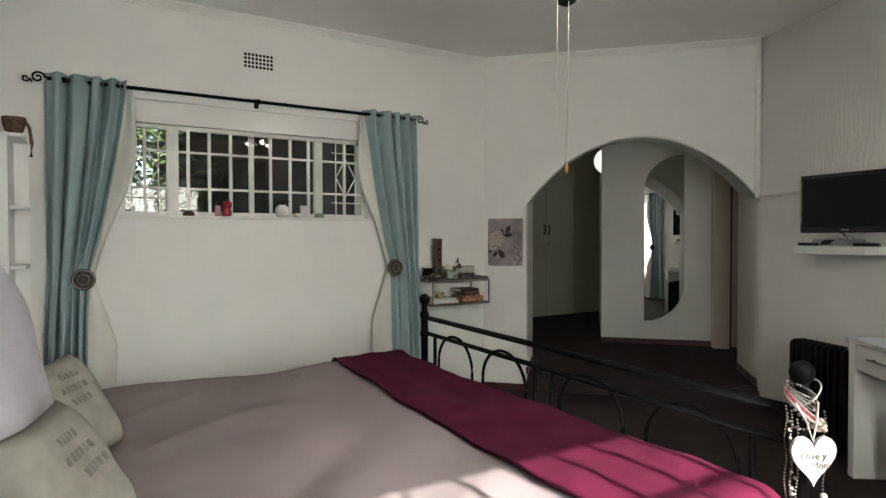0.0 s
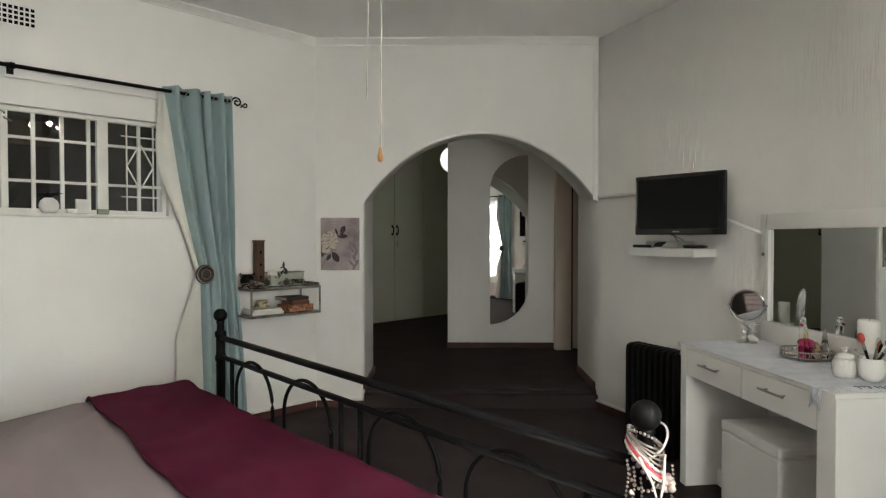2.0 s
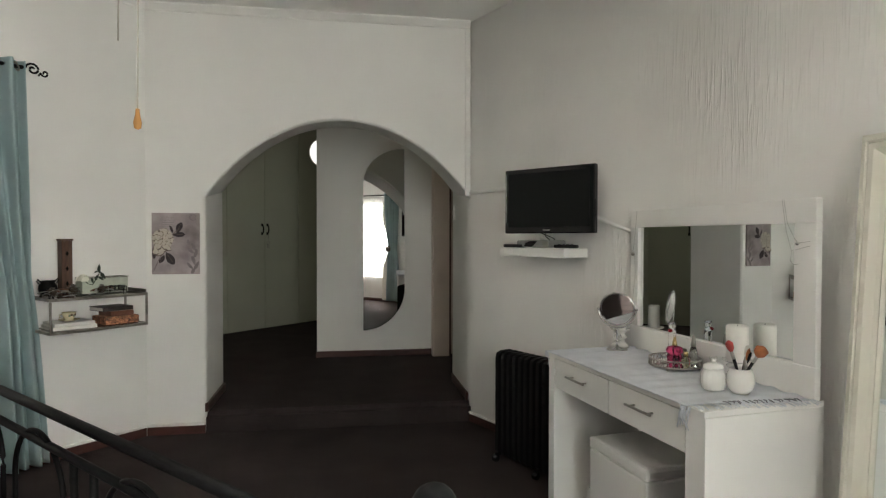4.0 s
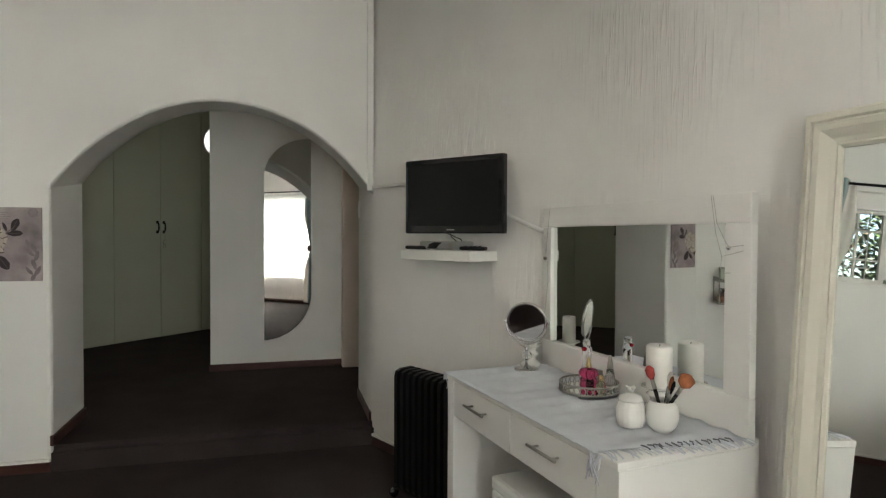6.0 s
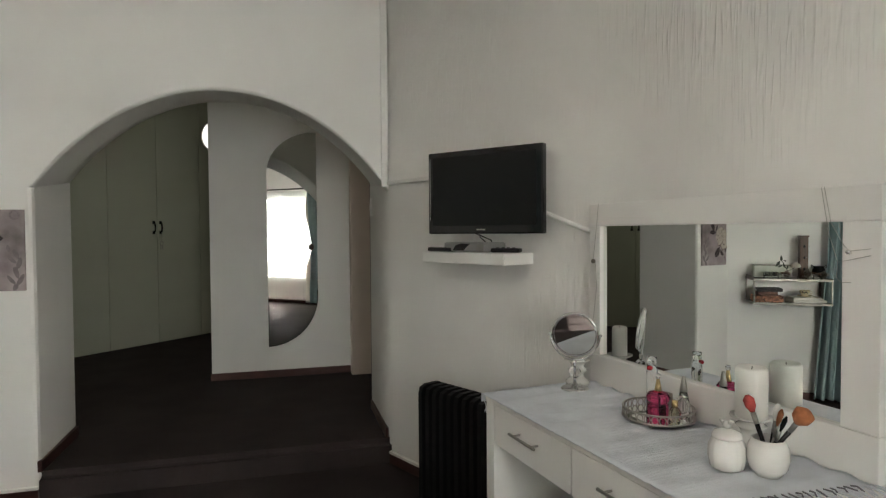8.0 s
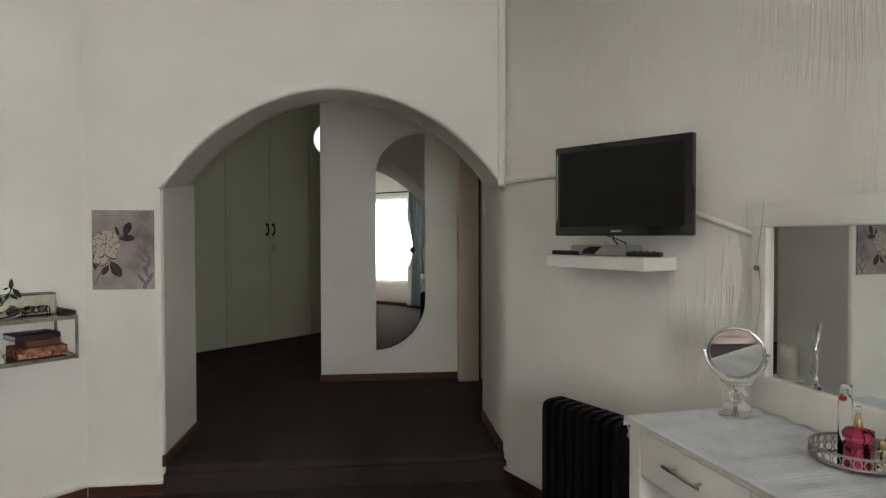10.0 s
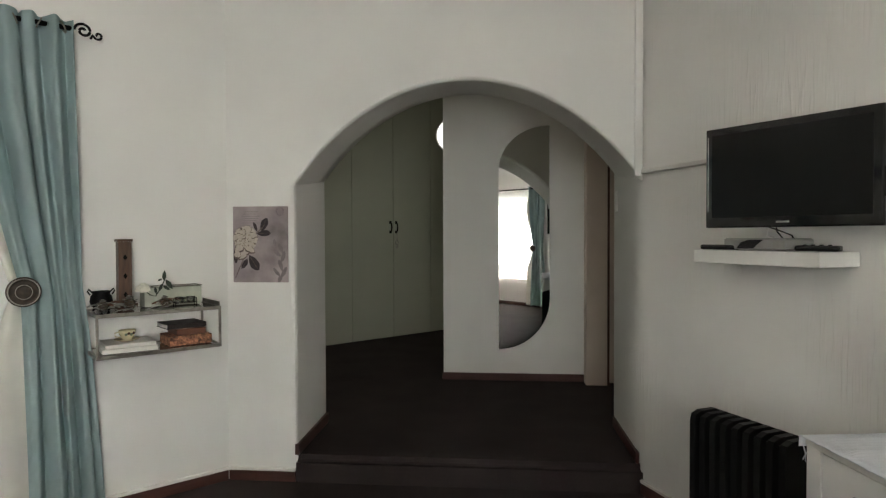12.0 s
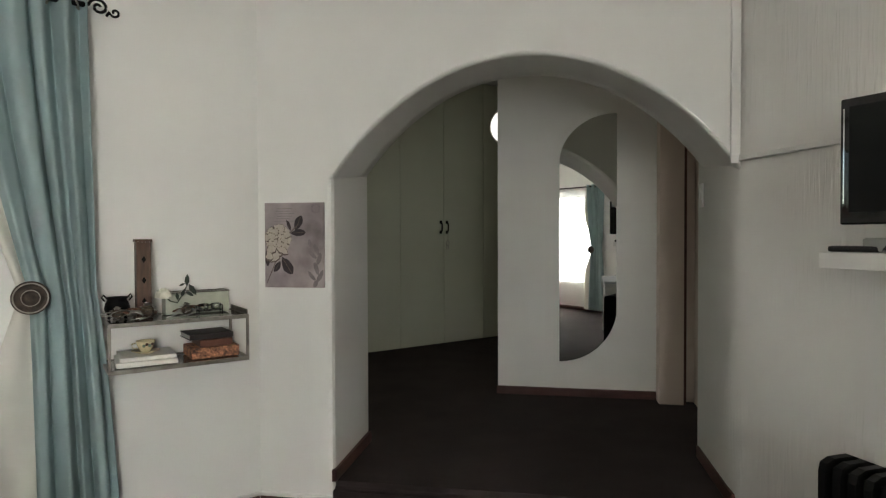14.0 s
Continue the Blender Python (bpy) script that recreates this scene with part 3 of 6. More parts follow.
cushion("pillow", Matrix.Translation(at_uv(3.38, 2.98, 0.70)) @ pose(0, 0, 0, -12, 0, 128), 0.64, 0.66, 0.20, M_PILLOW, "large pale grey euro pillow leaning at the bedhead", "pillow")
cushion("scatter_cushion", Matrix.Translation(at_uv(3.22, 2.60, 0.71)) @ pose(0, 0, 0, -30, 0, 108), 0.36, 0.34, 0.13, M_LINEN, "beige linen scatter cushion with faded dark print", "cushion", prints=3)
cushion("scatter_cushion", Matrix.Translation(at_uv(3.20, 3.20, 0.70)) @ pose(0, 0, 0, -30, 0, 116), 0.36, 0.34, 0.13, M_LINEN, "beige linen scatter cushion leaning on the pillow", "cushion", prints=5)

# ---- dressing table ----
M_DT = m_table(2.757, 2.494)
L, D, H = 1.175, 0.54, 0.768
table = thing("dressing_table", M_DT, "white lacquered dressing table with two drawers", "dressing table")
part("tabletop", box(0, L, 0, D, H - 0.022, H, bevel=0.003), M_WHITE, table)
part("side_panel", box(0.0, 0.062, 0.004, D, FZ, H - 0.0225, bevel=0.002), M_WHITE, table)
part("side_panel", box(L - 0.10, L, 0.004, D, FZ, H - 0.0225, bevel=0.002), M_WHITE, table)
part("back_panel", box(0.0625, L - 0.1005, D - 0.02, D - 0.002, 0.30, H - 0.0225), M_WHITE, table)
part("drawer_box", box(0.0625, L - 0.1005, 0.03, D - 0.03, 0.595, H - 0.0225), M_WHITE, table)
mid = 0.0625 + (L - 0.163) / 2
for x0, x1 in ((0.066, mid - 0.003), (mid + 0.003, L - 0.104)):
    dr = part("drawer", box(x0, x1, 0.006, 0.026, 0.590, H - 0.026, bevel=0.002), M_WHITE, table)
    c = (x0 + x1) / 2
    hd = part("handle", tube([(c - 0.085, -0.024, 0.682), (c + 0.085, -0.024, 0.682)], 0.0055, 10), M_STEEL, dr, "brushed steel bar handle")
    for hx in (c - 0.06, c + 0.06):
        bm = tube([(hx, -0.024, 0.682), (hx, 0.007, 0.682)], 0.004, 8)
        part("handle_stem", bm, M_STEEL, dr)
part("plinth", box(0.0625, 0.14, 0.20, D - 0.03, FZ, 0.04), M_WHITE, table)

M_FRAME = m_table(2.757, 2.998) @ pose(0, 0, 0, 0, 0, -0.6)
tm = thing("table_mirror", M_FRAME, "white framed mirror standing on the dressing table", "mirror")
FW, FZ0, FZ1 = 1.175, H + 0.001, 1.525
gx0, gx1, gz0, gz1 = 0.066, 1.077, 0.892, 1.432
part("frame_rail", box(0, FW, 0, 0.03, gz1, FZ1, bevel=0.004), M_WHITE, tm)
part("frame_rail", box(0, FW, 0, 0.03, FZ0, gz0, bevel=0.004), M_WHITE, tm)
part("frame_stile", box(0, gx0, 0.001, 0.029, gz0 + 0.0005, gz1 - 0.0005, bevel=0.003), M_WHITE, tm)
part("frame_stile", box(gx1, FW, 0.001, 0.029, gz0 + 0.0005, gz1 - 0.0005, bevel=0.003), M_WHITE, tm)
part("mirror_glass", box(gx0 + 0.0005, gx1 - 0.0005, 0.020, 0.024, gz0 + 0.0005, gz1 - 0.0005), M_MIRROR, tm, "silvered mirror glass")

# ---- stool ----
stool = thing("stool", m_table(2.455, 2.566, FZ), "white leatherette cube stool pushed under the table", "stool")
part("stool_body", box(0, 0.45, 0, 0.40, 0.001, 0.405, bevel=0.012), M_WHITE, stool)
part("seat", box(-0.003, 0.453, -0.003, 0.403, 0.4055, 0.463, bevel=0.018), M_WHITE, stool)

# ---- television, shelf ----
M_TVF = Matrix.Translation((2.037, 3.797, 0)) @ pose(0, 0, 0, 0, 0, -51)
tv = thing("television", M_TVF, "black flat television on a wall arm, switched off", "television")
part("casing", box(0, 0.637, 0, 0.040, 1.402, 1.808, bevel=0.007), M_PLASTIC, tv)
part("bezel", box(0.004, 0.633, -0.004, 0.001, 1.406, 1.804, bevel=0.002), M_GLOSS, tv, "glossy black bezel")
part("screen", box(0.030, 0.607, -0.0055, -0.002, 1.442, 1.780), M_SCREEN, tv, "dark matt screen")
part("mount_plate", box(0.22, 0.42, 0.040, 0.065, 1.52, 1.70, bevel=0.005), M_BLACK, tv)
part("mount_arm", tube([(0.32, 0.06, 1.61), (0.36, 0.20, 1.61)], 0.02, 8), M_BLACK, tv)
part("badge", box(0.290, 0.338, -0.0055, -0.002, 1.419, 1.426), M_STEEL, tv, "small silver badge")
part("edge_strip", box(0.012, 0.016, -0.006, -0.003, 1.47, 1.775), M_CHROME, tv, "thin bright strip along the bezel")
part("button_strip", box(0.634, 0.641, 0.006, 0.026, 1.50, 1.60, bevel=0.002), M_PLASTIC, tv)

shelf = thing("wall_shelf", m_tv(0.61, 0.0, 1.255), "white floating wall shelf below the television", "shelf")
part("shelf_board", box(0, 0.60, -0.205, -0.001, 0, 0.055, bevel=0.003), M_WHITE, shelf)

# ---- radiator ----
rad = thing("oil_radiator", Matrix.Translation((1.97, 3.775, FZ)) @ pose(0, 0, 0, 0, 0, -63), "black oil-filled radiator with ribbed fins, on castors", "radiator")
for i in range(9):
    x = i * 0.052
    o = [(0.0, 0.06), (0.008, 0.04), (0.04, 0.035), (0.12, 0.035), (0.152, 0.04), (0.16, 0.06), (0.16, 0.66), (0.152, 0.690), (0.12, 0.703), (0.04, 0.703), (0.008, 0.690), (0.0, 0.66)]
    bm = bmesh.new()
    ra = [bm.verts.new((x, y, z)) for y, z in o]
    rb = [bm.verts.new((x + 0.026, 0.08 + (y - 0.08) * 1.0, z)) for y, z in o]
    bm.faces.new(ra)
    bm.faces.new(rb)
    for k in range(12):
        bm.faces.new((ra[k], rb[k], rb[(k + 1) % 12], ra[(k + 1) % 12]))
    part("fin", bm, M_RAD, rad)
part("core", box(0.0, 0.44, 0.03, 0.13, 0.07, 0.675), M_RAD, rad)
for x in (0.04, 0.40):
    foot = part("foot", tube([(x, -0.03, 0.045), (x, 0.19, 0.045)], 0.010, 8), M_BLACK, rad)
    for y in (-0.03, 0.19):
        part("castor", lathe([(0, -0.012), (0.024, -0.012), (0.024, 0.012), (0, 0.012)], 14, pose(x, y, 0.025, 90, 0, 90)), M_PLASTIC, foot)

# ---- curtains over the high window ----
def curtain_pole(m, length, z, u_finials):
    pole = thing("curtain_pole", m, "black iron curtain pole with scrolled ends", "curtain pole")
    part("pole", tube([(-length / 2, -0.085, z), (length / 2, -0.085, z)], 0.0125, 12), M_BLACK, pole)
    for sx in (-1, 1):
        pts = []
        cx = sx * (length / 2 + 0.048)
        for i in range(34):
            a = math.pi + i * 0.27
            r = 0.040 * (1 - i / 40)
            pts.append((cx + sx * r * math.cos(a), -0.085, z - r * math.sin(a) * 0.95))
        part("finial", tube(pts, 0.0065, 8), M_BLACK, pole, "black scrolled finial")
        pts = []
        for i in range(26):
            a = i * 0.28
            r = 0.022 * (1 - i / 34)
            pts.append((cx + sx * 0.064 + sx * -r * math.cos(a), -0.085, z - 0.012 - r * math.sin(a)))
        part("finial", tube([(cx + sx * 0.03, -0.085, z - 0.034)] + pts, 0.0055, 8), M_BLACK, pole, "black scrolled finial")
    for x in u_finials:
        b = part("bracket", tube([(x, -0.085, z), (x, -0.001, z)], 0.007, 8), M_BLACK, pole)
        part("bracket_plate", box(x - 0.018, x + 0.018, -0.006, -0.001, z - 0.035, z + 0.035, bevel=0.002), M_BLACK, b)
        part("bracket_ring", lathe([(0.0135, -0.012), (0.019, -0.012), (0.019, 0.012), (0.0135, 0.012)], 14, pose(x, -0.085, z, 0, 90, 0)), M_BLACK, b)
    return pole


PZC = 2.395
pole = curtain_pole(m_window(2.11), 2.66, PZC, (-1.24, 0.0, 1.24))
part("net_rail", tube([(-1.02, -0.03, PZC - 0.055), (1.02, -0.03, PZC - 0.055)], 0.005, 8), M_WHITE, pole, "thin white net curtain rail")
for x in (-1.0, 0.0, 1.0):
    part("net_hook", tube([(x, -0.03, PZC - 0.055), (x, -0.001, PZC - 0.055)], 0.003, 6), M_WHITE, pole)


def curtain(m, z_top, x_top0, x_top1, tie_z, tie0, tie1, bot0, bot1, folds, label, seed, bottom=-0.035, sgn=1):
    """A tied curtain on eyelets: spans across at the top, at the tie and at the hem."""
    cu = thing("curtain", m, label, "curtain", "bedroom curtains")
    def edges(z):
        if z > tie_z:
            k = (z_top - z) / (z_top - tie_z)
            k = k ** 1.35
            return x_top0 + (tie0 - x_top0) * k, x_top1 + (tie1 - x_top1) * k
        k = ((tie_z - z) / (tie_z - bottom)) ** 0.75
        return tie0 + (bot0 - tie0) * k, tie1 + (bot1 - tie1) * k
    def fn(s, t):
        z = z_top - (z_top - bottom) * t
        a, b = edges(z)
        w = abs(b - a)
        near = math.exp(-((z - tie_z) / 0.22) ** 2)
        amp = 0.054 * (1 - 0.5 * near) * (0.75 + 0.5 * noise.noise(Vector((s * 5, 0.4, seed + 2))))
        warp = s + 0.035 * math.sin(8.2 * s + seed) + 0.018 * math.sin(19.5 * s + 2 * seed)
        ph = folds * 2 * math.pi * warp + 0.5 * noise.noise(Vector((s * 3, t * 2, seed)))
        y = -0.085 + amp * math.sin(ph) + 0.008 * math.sin(2.3 * ph + 5 * t) + 0.02 * noise.noise(Vector((s * 4, t * 3.0, seed + 5))) * t
        x = a + (b - a) * (s + 0.018 * math.sin(ph * 1.0 + 1.2) )
        return Vector((x, y, z + (0.004 * math.cos(ph) if t < 0.02 else 0)))
    part("cloth", sheet(110, 60, fn, 0.003), M_TEAL, cu, "teal blue curtain cloth with deep folds")
    # pale lining that shows along the inner edge
    def ln(s, t):
        z = z_top - 0.05 - (z_top - 0.05 - bottom) * t
        a, b = edges(z)
        inner = b if sgn > 0 else a
        flare = 0.095 * math.exp(-((z - (z_top + tie_z) / 2 - 0.1) / 0.38) ** 2) + (0.15 * min(1.0, max(0, (tie_z - z)) / 0.45) if z < tie_z else 0)
        ww = 0.022 + flare
        y = -0.060 + 0.016 * math.sin(5 * s + 3 * t) + 0.012 * noise.noise(Vector((s * 2, t * 3, seed + 9)))
        return Vector((inner + sgn * ww * s - sgn * 0.03 * (1 - s), y, z))
    part("lining", sheet(12, 60, ln, 0.002), M_LINING, cu, "cream curtain lining turned to the room")
    n = 5
    for i in range(n):
        x = x_top0 + (x_top1 - x_top0) * (i + 0.5) / n
        part("eyelet", lathe([(0.021, -0.003), (0.030, -0.003), (0.030, 0.003), (0.021, 0.003)], 16, pose(x, -0.085, PZC, 0, 90 - 25 * (-1) ** i, 0)), M_PEWTER, cu)
    return cu


# curtain at the right of the window, and at its far end
curtain(m_window(0), 2.435, -1.255, -0.77, 1.125, -1.015, -0.75, -1.0, -0.66, 4.5, "teal blue eyelet curtain tied back beside the window", 1.0, sgn=-1)
curtain(m_window(0), 2.435, -3.46, -2.985, 1.11, -3.45, -3.22, -3.50, -3.25, 4.5, "teal blue eyelet curtain tied back near the bookcase", 7.0, sgn=1)


M_BRONZE = mat("dark_bronze", (0.045, 0.030, 0.020), 0.5, var=0.4, scale=40, bump=0.5, bscale=160)


def holdback(m, label):
    hb = thing("curtain_holdback", m, label, "curtain holdback", "round holdbacks")
    disc = part("disc", lathe([(0, -0.004), (0.012, -0.008), (0.016, -0.002), (0.026, -0.002), (0.030, -0.008), (0.036, -0.008), (0.040, 0.0), (0.052, 0.001), (0.057, -0.006), (0.066, -0.006), (0.070, 0.002), (0.070, 0.012), (0, 0.014)], 36, pose(0, -0.14, 0, -90, 0, 0)), M_BRONZE, hb, "carved dark bronze disc with rings")
    part("ring", lathe([(0.031, -0.009), (0.033, -0.011), (0.035, -0.009)], 36, pose(0, -0.14, 0, -90, 0, 0)), M_PEWTER, disc, "worn brass ring")
    part("ring", lathe([(0.0585, -0.007), (0.0615, -0.010), (0.0645, -0.007)], 36, pose(0, -0.14, 0, -90, 0, 0)), M_PEWTER, disc, "worn brass ring")
    part("stem", tube([(0, -0.13, 0), (0, -0.001, 0)], 0.010, 8), M_BLACK, hb)
    return hb


holdback(m_window(0.998, 0, 1.12), "round carved dark holdback on the wall beside the window")
holdback(m_window(3.255, 0, 1.105), "round carved dark holdback on the wall near the bookcase")

# ---- high window in the window wall ----
win = tagged(new("window_1"), "white steel window with glazing bars and diamond guards", "window", kind="structure")
win.matrix_basis = m_window(0)
Y0, Y1 = 0.045, 0.085
ZB, ZT = WIN_Z0, WIN_Z1


def wbar(name, u0, u1, z0, z1, y0=Y0, y1=Y1, parent=None, bevel=0.003):
    return part(name, box(-u1, -u0, y0, y1, z0, z1, bevel=bevel), M_CREAM_W, parent or win)


M_CREAM_W = mat("window_enamel", (0.76, 0.75, 0.70), 0.35, var=0.05, scale=9)
wbar("window_frame", WIN_U0 + 0.001, WIN_U0 + 0.03, ZB + 0.001, ZT - 0.001)
wbar("window_frame", WIN_U1 - 0.03, WIN_U1 - 0.001, ZB + 0.001, ZT - 0.001)
wbar("window_frame", WIN_U0 + 0.0305, WIN_U1 - 0.0305, ZT - 0.03, ZT - 0.001)
wbar("window_frame", WIN_U0 + 0.0305, WIN_U1 - 0.0305, ZB + 0.001, ZB + 0.03)
for a, b2 in ((2.655, 2.735), (1.572, 1.638)):
    wbar("mullion", a, b2, ZB + 0.0305, ZT - 0.0305, Y0 - 0.004, Y1 + 0.004)
for u in (2.588, 2.442, 2.289, 1.988, 1.834, 1.684):
    wbar("glazing_bar", u - 0.011, u + 0.011, ZB + 0.0305, ZT - 0.0305, Y0 + 0.006, Y1 - 0.006)
wbar("glazing_bar", 2.118, 2.154, ZB + 0.0305, ZT - 0.0305, Y0, Y1)
for z in (2.000, 1.735):
    for a, b2 in ((WIN_U0 + 0.0305, 1.5715), (1.6385, 2.1175), (2.1545, 2.6545), (2.7355, WIN_U1 - 0.0305)):
        wbar("glazing_bar", a, b2, z - 0.009, z + 0.009, Y0 + 0.009, Y1 - 0.009)
for a in (2.875, 1.376):
    wbar("glazing_bar", a - 0.010, a + 0.010, ZB + 0.0305, ZT - 0.0305, Y0 + 0.006, Y1 - 0.006)
    for k in (-1, 1):
        for zz in (-1, 1):
            part("diamond_guard", tube([(-(a + k * 0.085), Y0 - 0.010, 1.868), (-(a + k * 0.004), Y0 - 0.010, 1.868 + zz * 0.15)], 0.0055, 6), M_CREAM_W, win)
        part("guard_upright", tube([(-(a + k * 0.085), Y0 - 0.010, ZB + 0.02), (-(a + k * 0.085), Y0 - 0.010, ZT - 0.02)], 0.0055, 6), M_CREAM_W, win)
    for zz in (2.07, 1.66):
        part("guard_rail", tube([(-(a + 0.12), Y0 - 0.010, zz), (-(a - 0.12), Y0 - 0.010, zz)], 0.0055, 6), M_CREAM_W, win)
for a, b2 in ((WIN_U0 + 0.0305, 1.5715), (1.6385, 2.6545), (2.7355, WIN_U1 - 0.0305)):
    p = part("pane", box(-b2, -a, 0.063, 0.067, ZB + 0.0305, ZT - 0.0305), M_PANE, win)
    p.visible_shadow = False
part("window_sill", box(-WIN_U1 - 0.03, -WIN_U0 + 0.03, -0.018, 0.044, ZB - 0.022, ZB - 0.0005, bevel=0.005), M_CREAM_W, win)
part("catch", tube([(-2.136, 0.04, 2.11), (-2.136, 0.02, 2.10), (-2.100, 0.015, 2.085)], 0.006, 6), M_STEEL, win)
part("catch", tube([(-2.136, 0.04, 2.13), (-2.136, 0.015, 2.135), (-2.165, 0.012, 2.145)], 0.005, 6), M_STEEL, win)

# things on the window sill
M_RED = mat("red_glaze", (0.35, 0.02, 0.03), 0.25, var=0.1)
M_PINK = mat("pink_glaze", (0.62, 0.30, 0.32), 0.4, var=0.1)
M_GREENISH = mat("sage_paint", (0.20, 0.25, 0.17), 0.5, var=0.2)


def on_sill(u, d=0.016):
    return m_window(u, d, ZB)


bm = lathe([(0, 0), (0.028, 0), (0.033, 0.02), (0.034, 0.045), (0.026, 0.055), (0.035, 0.066), (0.038, 0.085), (0.030, 0.108), (0, 0.115)], 16, pose(0, -0.012, 0))
tagged(part("figurine", bm, M_RED, None, "", on_sill(2.335)), "small red and black painted figurine on the window sill", "figurine")
bm = lathe([(0, 0), (0.02, 0), (0.022, 0.05), (0.018, 0.06), (0.018, 0.075), (0, 0.078)], 14, pose(0, -0.01, 0))
tagged(part("bottle", bm, M_PINK, None, "", on_sill(2.40)), "small pale pink bottle on the window sill", "bottle")
bm = lathe([(0, 0), (0.035, 0), (0.045, 0.012), (0.03, 0.03), (0.012, 0.04), (0, 0.042)], 16, pose(0, -0.012, 0))
tagged(part("trinket", bm, M_DARKWOOD, None, "", on_sill(2.60)), "low dark red trinket on the window sill", "ornament")
vase = thing("vase", on_sill(1.925), "round white vase with a dark dried sprig", "vase")
part("vase_body", lathe([(0, 0), (0.035, 0), (0.052, 0.025), (0.056, 0.05), (0.046, 0.078), (0.03, 0.088), (0.028, 0.094), (0, 0.09)], 20, pose(0, -0.015, 0)), M_CERAMIC, vase)
for k in range(7):
    a = k * 0.9
    part("sprig", tube([(0, -0.015, 0.09), (0.03 * math.cos(a), -0.015 + 0.01 * math.sin(a), 0.12), (0.075 * math.cos(a), -0.015 + 0.02 * math.sin(a), 0.125 + 0.012 * math.sin(2 * a))], 0.005, 6, taper=[0.5, 1, 0.3]), M_BLACK, vase)
bx = thing("box", on_sill(1.745), "small pale box standing on the window sill", "box")
part("box_body", box(-0.036, 0.036, -0.03, 0.0, 0, 0.085, bevel=0.003), M_PAPER, bx)
part("box_lid", box(-0.038, 0.038, -0.032, 0.002, 0.0855, 0.092, bevel=0.002), M_PAPER, bx)
tagged(part("tealight_holder", lathe([(0, 0), (0.03, 0), (0.034, 0.03), (0.028, 0.03), (0.02, 0.012), (0, 0.012)], 16, pose(0, -0.012, 0)), M_CERAMIC, None, "", on_sill(1.80)), "small white tealight holder on the window sill", "candle holder")
tagged(part("trinket_box", box(-0.04, 0.03, -0.03, 0.0, 0, 0.034, bevel=0.006), M_GREENISH, None, "", on_sill(1.62)), "small sage green trinket box on the window sill", "box")

# air vent above the window
# Flat black for wick and bristles; in holes it stands for their shade.
M_VOID = mat("black_and_hole_shade", (0.012, 0.012, 0.011), 1.0, spec=0.0)
vent = thing("air_vent", m_window(2.09, 0, 2.72), "white plaster air vent with square holes", "air vent")
bm = bmesh.new()
NX, NZ, HW, HH = 8, 4, 0.112, 0.060
for i in range(NX + 1):
    x = -HW + 2 * HW * i / NX
    bmbox(bm, x - 0.0042, x + 0.0042, -0.004, -0.0005, -HH, HH)
part("grille_upright", bm, M_WALL, vent)
for j in range(NZ + 1):
    z = -HH + 2 * HH * j / NZ
    part("grille_bar", box(-HW, HW, -0.0035, -0.0008, z - 0.0048, z + 0.0048), M_WALL, vent)
# Dark sheet on the solid wall, coloured as the shade inside the holes.
part("backing", box(-HW, HW, -0.0007, -0.0002, -HH, HH), M_VOID, vent, "dark sheet in place of the shade in the holes")

# ---- outside: added dark veranda, garden ----
structure("ground", box(-60, 60, -60, 60, -0.40, -0.30), M_GROUND, "brown garden ground and paving outside", "ground")
# Added veranda keeps the window view dark; its shade is in the colours.
M_DARKWALL = mat("shade_dark_wall", (0.045, 0.042, 0.038), 0.9, var=0.4, scale=3, bump=0.3, bscale=12)
M_DARKROOF = mat("shade_dark_roof", (0.05, 0.048, 0.044), 0.8, var=0.3, scale=4)
structure("backdrop_roof", plate([(-2.45, 0.3), (-0.2, 0.3), (-0.2, 0.64), (-1.49, 1.93), (0.70, 4.2), (-2.45, 4.2)], 2.62, 2.72), M_DARKROOF, "added veranda roof that shades the view outside, dark in colour", "roof", m_window(0))
# Added dark sheet hides the pale outer passage wall.
structure("dark_cover_sheet", box(-2.9, -0.63, 4.93, 4.98, -0.3, 3.4), M_DARKWALL, "added sheet over the outer passage wall, shade in its colour", "wall")
structure("backdrop_wall", box(-2.45, 0.45, 4.0, 4.2, -0.3, 2.62), M_DARKWALL, "added backdrop wall across the veranda, shade in its colour", "wall", m_window(0))
structure("backdrop_beam", box(-2.45, -0.35, 3.2, 3.35, 2.36, 2.615), M_BARK, "added dark beam under the veranda roof", "beam", m_window(0))


